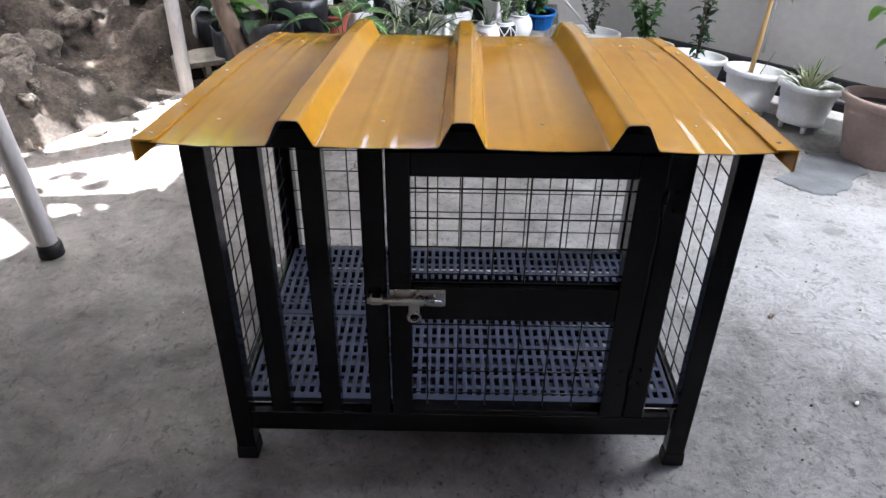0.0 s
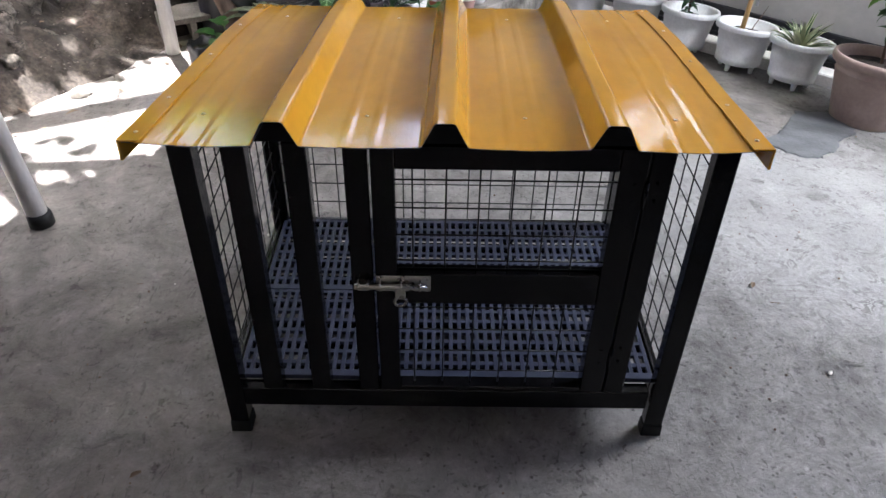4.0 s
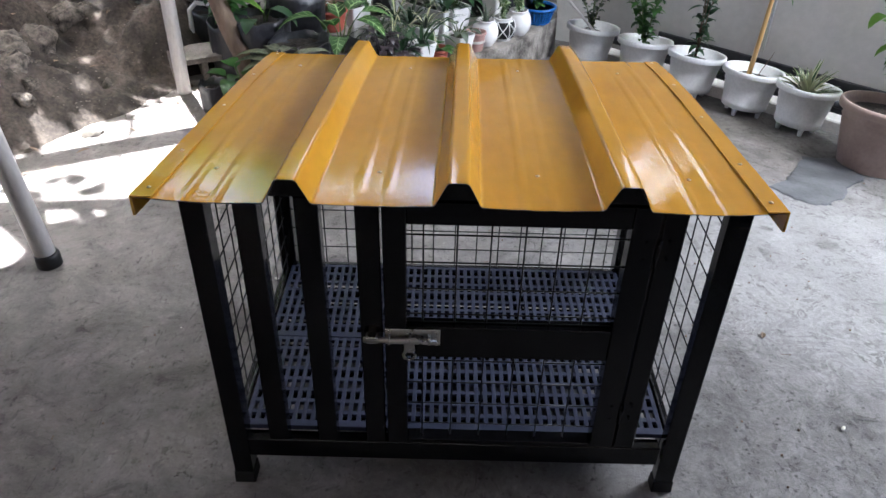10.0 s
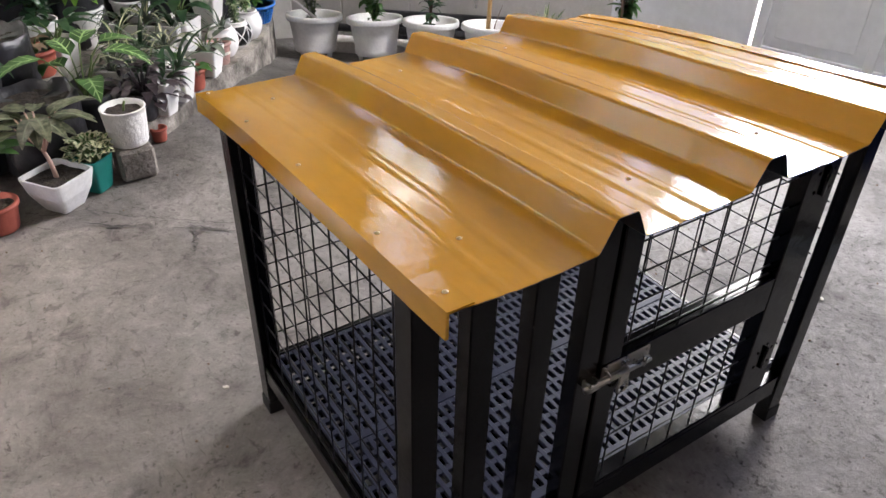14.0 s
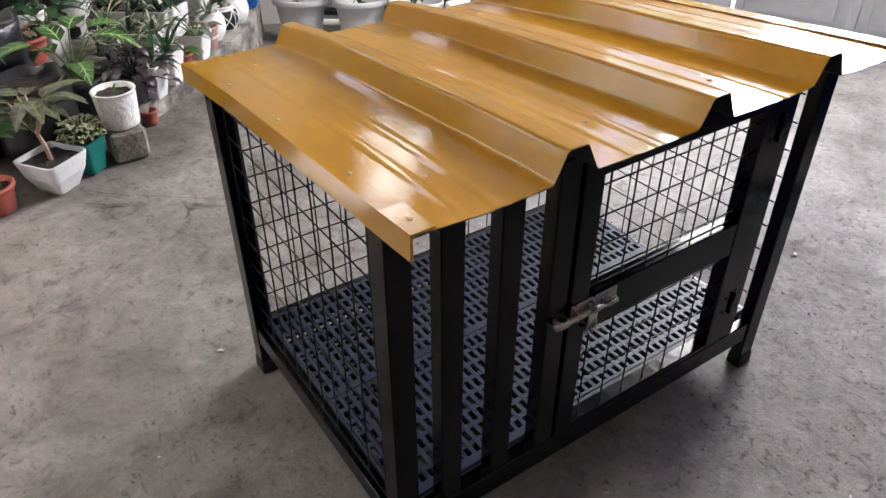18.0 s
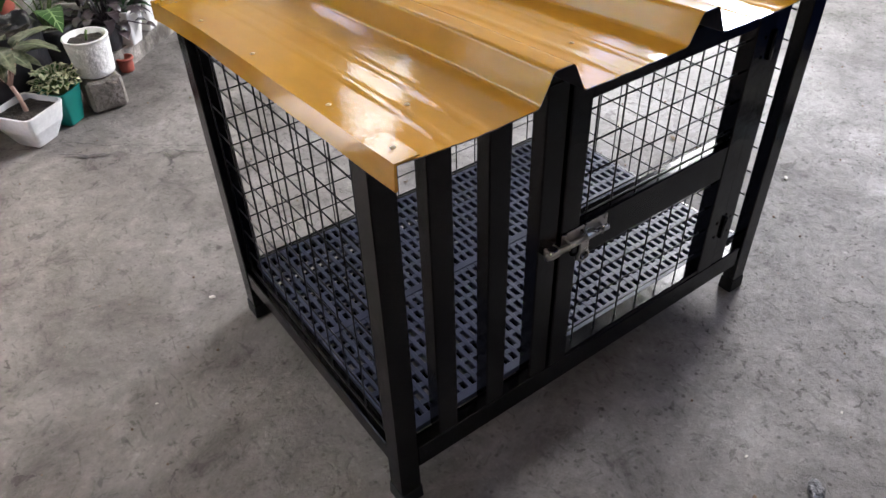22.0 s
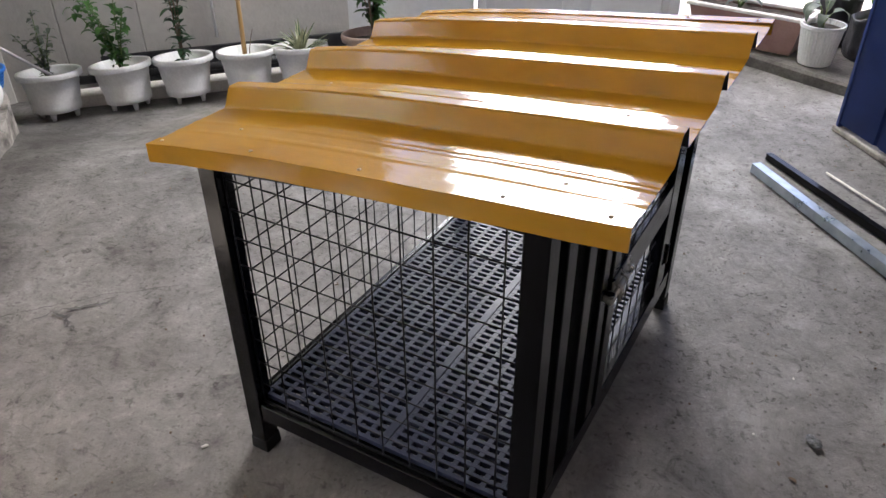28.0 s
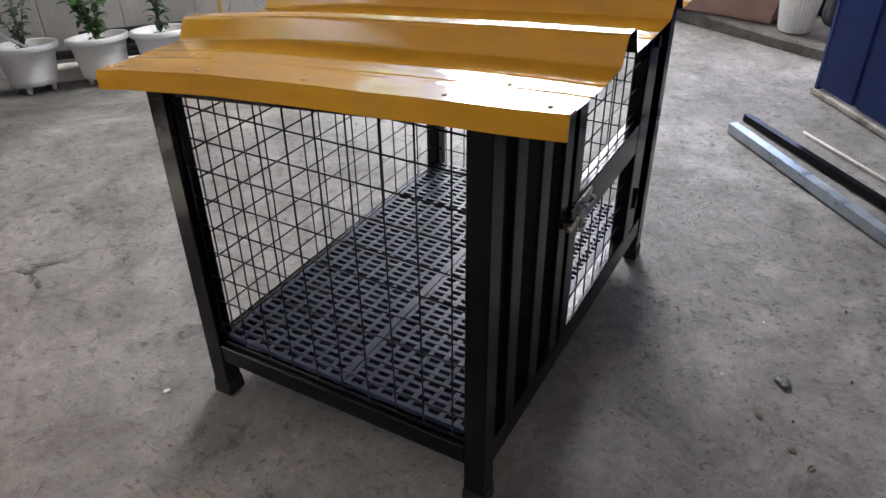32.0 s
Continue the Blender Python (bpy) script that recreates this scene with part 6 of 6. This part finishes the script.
trough(2.76, 0.24, 0.062, 80)
stalked(2.76, 0.30, 0.22, 8, 0.08, 0.08, 0.035, "sparse small plants in a trough planter", M_LEAFGREY, 131)
grow_bag(2.80, -0.30, 0.058, 0.10, 0.19, 21)
grow_bag(2.98, -0.12, 0.058, 0.11, 0.24, 22)
rosette(2.80, -0.30, 0.23, 8, 0.30, 0.03, "upright light green plant in a grow bag", M_LEAFLT, None, 132, (60, 85), (0.3, 0.9))
bushy(2.98, -0.12, 0.28, 7, 0.35, 0.15, 0.08, 0.035, "green shrub in a grow bag", M_LEAF, 133)
hose = thing("thin_hose", "thin white hose end lying by the curb", "hose", at=pose(2.30, -0.42, 0.008))
part("tube", pipe_along([(-0.02, 0.10, 0), (0.02, 0.04, 0.002), (0.03, -0.03, 0.0), (0.06, -0.12, 0.0), (0.04, -0.22, 0)], 0.007, 7), M_ROPE, hose, smooth=True)


def panel_gate():
    t = thing("panel_gate", "white painted panelled metal gate", "gate", at=pose(2.60, 1.68, 0.0, 0, 0, -73))
    part("sheet", box(0, 1.1, 0.01, 0.03, -0.10, 1.2, 0.002), M_WALLWHITE, t)
    for x in (0.0, 0.53, 1.05):
        part("stile", box(x, x + 0.05, -0.006, 0.01, -0.08, 1.2, 0.003), M_WALLWHITE, t)
    for z in (-0.08, 0.50, 1.14):
        part("rail", box(0.05, 0.53, -0.005, 0.009, z, z + 0.06, 0.003), M_WALLWHITE, t)
        part("rail", box(0.58, 1.05, -0.005, 0.009, z, z + 0.06, 0.003), M_WALLWHITE, t)
    for x in (0.10, 0.63):
        for z in (0.03, 0.61):
            part("raised_panel", box(x, x + 0.38, -0.001, 0.01, z, z + 0.42, 0.004), M_WALLWHITE, t)
    for x in (0.06, 1.04):
        part("foot", box(x - 0.02, x + 0.02, 0.005, 0.03, -0.14, -0.06), M_WALLWHITE, t)


panel_gate()

# ---- small litter on the floor ----
foil = tagged(part("foil_scrap", stone(0.017, 31, (1.25, 0.8, 0.26), 3), M_FOIL), "crumpled grey foil scrap on the concrete floor", "litter")
foil.matrix_basis = pose(0.155, -0.42, 0.006, 0, 0, 40)
for x, y, r in ((-0.503, 0.73, 0.006), (-0.42, 0.05, 0.004), (1.154, 2.196, 0.012), (0.967, 0.195, 0.006), (-0.72, 0.50, 0.003), (0.35, -0.35, 0.003), (0.12, -0.30, 0.003)):
    ob = tagged(part("pale_fleck", stone(r, x * 7, (1.5, 0.8, 0.4), 1), M_PALELITTER), "tiny pale fleck lying on the concrete floor", "litter", "flecks on the floor")
    ob.matrix_basis = pose(x, y, r * 0.3 + floor_fall(x, y), 0, 0, 50 * x)
bm = bmesh.new()
for k in range(28):
    x, y = RR.uniform(-1.0, 2.2), RR.uniform(-0.8, 1.9)
    if -0.55 < x < 0.6 and -0.15 < y < 0.8:
        continue
    if floor_fall(x, y) < -0.001:
        continue
    pipe_along([(x, y, 0.002), (x + RR.uniform(-0.012, 0.012), y + RR.uniform(-0.012, 0.012), 0.004), (x + RR.uniform(-0.025, 0.025), y + RR.uniform(-0.025, 0.025), 0.002)], RR.uniform(0.0008, 0.0016), 4, bm)
for k in range(330):
    x, y = RR.uniform(-1.0, 2.2), RR.uniform(-0.8, 2.0)
    if -0.55 < x < 0.6 and -0.15 < y < 0.8:
        continue
    q = bmesh.ops.create_icosphere(bm, subdivisions=1, radius=RR.uniform(0.001, 0.0035))
    for v in q["verts"]:
        v.co += Vector((x, y, 0.001 + floor_fall(x, y)))
tagged(part("grit", bm, M_BARK), "grit, twigs and crumbs on the concrete floor", "grit", kind="stuff")


def floor_crack(points, width, seed):
    """A jagged crack: a narrow dirt-filled furrow with chipped sides."""
    rnd = random.Random(seed)
    bm = bmesh.new()
    pts = []
    for (x0, y0), (x1, y1) in zip(points, points[1:]):
        for i in range(9):
            s = i / 9
            pts.append((x0 + (x1 - x0) * s + rnd.gauss(0, 0.003), y0 + (y1 - y0) * s + rnd.gauss(0, 0.004)))
    rows = []
    for k, (x, y) in enumerate(pts):
        w = width * rnd.uniform(0.35, 1.3) * min(1.0, 0.2 + k / 4, 0.2 + (len(pts) - 1 - k) / 4)
        (xa, ya), (xb, yb) = pts[max(0, k - 2)], pts[min(len(pts) - 1, k + 2)]
        across = Vector((ya - yb, xb - xa, 0)).normalized()
        p = Vector((x, y, 0.0022))
        rows.append((bm.verts.new(p - across * w), bm.verts.new(p + across * w * rnd.uniform(0.6, 1.4))))
    for a, b in zip(rows, rows[1:]):
        bm.faces.new((a[0], b[0], b[1], a[1]))
    return tagged(part("floor_crack", bm, M_DARKCONC), "jagged dirt-filled crack in the concrete floor", "crack", kind="structure")


floor_crack([(-0.74, 1.74), (-0.594, 1.69), (-0.506, 1.60), (-0.37, 1.49), (-0.24, 1.385), (-0.05, 1.19)], 0.0022, 1)
floor_crack([(-0.36, 1.44), (-0.35, 1.39), (-0.375, 1.34), (-0.392, 1.29)], 0.0045, 2)
floor_crack([(-0.62, 1.62), (-0.55, 1.56), (-0.47, 1.52)], 0.004, 3)
floor_crack([(-0.42, 1.46), (-0.34, 1.43), (-0.26, 1.35), (-0.20, 1.345)], 0.004, 4)
# gouges in the smoother concrete beside the cage
for k, line in enumerate(([(0.952, 0.238), (0.965, 0.192), (0.976, 0.151)], [(0.985, 0.240), (1.026, 0.235), (1.090, 0.218)], [(0.959, 0.272), (0.976, 0.266), (0.996, 0.267)],
                          [(0.861, 0.205), (0.869, 0.161)], [(1.106, 0.473), (1.131, 0.433), (1.176, 0.405)], [(0.779, 0.421), (0.779, 0.396)], [(0.965, 0.407), (0.996, 0.380)], [(0.946, 0.100), (0.955, 0.068)])):
    floor_crack(line, 0.0019, 20 + k)


def cement_patch(outline, label):
    """A thin trowelled patch with an uneven edge."""
    bm = bmesh.new()
    n = len(outline)
    ring = []
    for k in range(n):
        (x0, y0), (x1, y1) = outline[k], outline[(k + 1) % n]
        for i in range(8):
            s = i / 8
            x, y = x0 + (x1 - x0) * s, y0 + (y1 - y0) * s
            ring.append((x + 0.026 * noise.noise((x * 9, y * 9, 1)) + 0.012 * noise.noise((x * 40, y * 40, 1)), y + 0.026 * noise.noise((x * 9, y * 9, 5)) + 0.012 * noise.noise((x * 40, y * 40, 5))))
    cx, cy = sum(x for x, y in ring) / len(ring), sum(y for x, y in ring) / len(ring)
    rows = []
    for f, dz in ((1.03, -0.006), (1.0, 0.0018), (0.93, 0.0030), (0.5, 0.0034), (0.1, 0.0034)):
        pts = [(cx + (x - cx) * f, cy + (y - cy) * f) for x, y in ring]
        rows.append([bm.verts.new((x, y, floor_fall(x, y) + dz)) for x, y in pts])
    for a, b in zip(rows, rows[1:]):
        for k in range(len(ring)):
            q = (k + 1) % len(ring)
            bm.faces.new((a[k], a[q], b[q], b[k]))
    bm.faces.new(rows[-1])
    return tagged(part("cement_patch", bm, M_PATCH), label, "patch", kind="structure")


cement_patch([(1.244, 1.456), (1.379, 1.571), (1.530, 1.840), (1.682, 1.837), (1.716, 1.680), (1.574, 1.493), (1.427, 1.340), (1.359, 1.332), (1.301, 1.372)], "dark smooth cement patch in the floor beside the terracotta pot")

for x, y, r, turn in ((0.022, -0.403, 0.011, 60), (0.053, -0.364, 0.007, 20), (-0.036, -0.476, 0.009, 100), (-0.058, -0.509, 0.010, 150), (0.88, 0.515, 0.016, 65), (0.62, 0.30, 0.008, 10), (-0.635, -0.126, 0.014, 40)):
    bm = bmesh.new()
    leaf(bm, (0, 0, 0), 0, 10, r * 2.2, r * 0.8, 0.5, 4, 0.4, 0.6)
    ob = tagged(part("dead_leaf", bm, M_DRYLEAF), "small curled dark dead leaf on the concrete floor", "leaf", "dead leaves on the floor")
    ob.matrix_basis = pose(x, y, 0.001, 0, 0, turn)

# unseen branches added over the yard's openings to break up the lamps' skylight
def overhang(label, centre, along, seed, leaves, reach):
    """A tree behind an opening whose branches reach across it. along: the opening's level direction."""
    c, d = Vector(centre), Vector((*along, 0)).normalized()
    out = Vector((d.y, -d.x, 0))
    foot = Vector((c.x, c.y, 0)) + out * 0.95
    t = thing("unseen_overhang_tree", label, "tree", "trees leaning over the yard", at=pose(foot.x, foot.y, 0))
    rnd = random.Random(seed)
    part("trunk", pipe_along([(0, 0, 0), (0.03, 0.02, 1.2), (-0.05, 0.0, 2.3), (-0.1, 0.05, 3.2)], [0.08, 0.07, 0.055, 0.03], 10), M_BARK, t, smooth=True)
    bm = bmesh.new()
    for k in range(9):
        u = reach * (k / 4 - 1)
        z0 = 1.75 + 0.09 * (k % 4)
        tip_p = d * u - out * (1.12 - 0.1 * (k % 3)) + Vector((0, 0, c.z + 0.10 + 0.2 * ((k * 7) % 3 - 1)))
        pts = [Vector((0.0, 0.0, z0)), d * u * 0.55 - out * 0.5 + Vector((0, 0, (z0 + tip_p.z) / 2 + 0.25)), tip_p]
        part("limb", pipe_along(pts, [0.025, 0.014, 0.006], 6), M_BARK, t, smooth=True)
        for i in range(leaves):
            s = rnd.uniform(0.35, 1.05)
            p = (1 - s) ** 2 * pts[0] + 2 * s * (1 - s) * pts[1] + s * s * pts[2]
            p += Vector((rnd.gauss(0, 0.09), rnd.gauss(0, 0.09), rnd.gauss(0, 0.14)))
            leaf(bm, p, rnd.uniform(0, 360), rnd.uniform(-60, 25), rnd.uniform(0.07, 0.15), rnd.uniform(0.025, 0.05), 0.6, 3, 0.2)
    tagged(part("crown", bm, M_LEAFLT, t), kind="stuff")


overhang("unseen leafy tree added to break up the light at the open side of the yard", (2.62, 1.50, 1.98), (-0.5, 0.87), 77, 60, 0.85)
overhang("unseen leafy tree added to break up the light over the rear wall of the yard", (1.24, 3.19, 1.98), (-0.747, 0.664), 78, 70, 0.24)
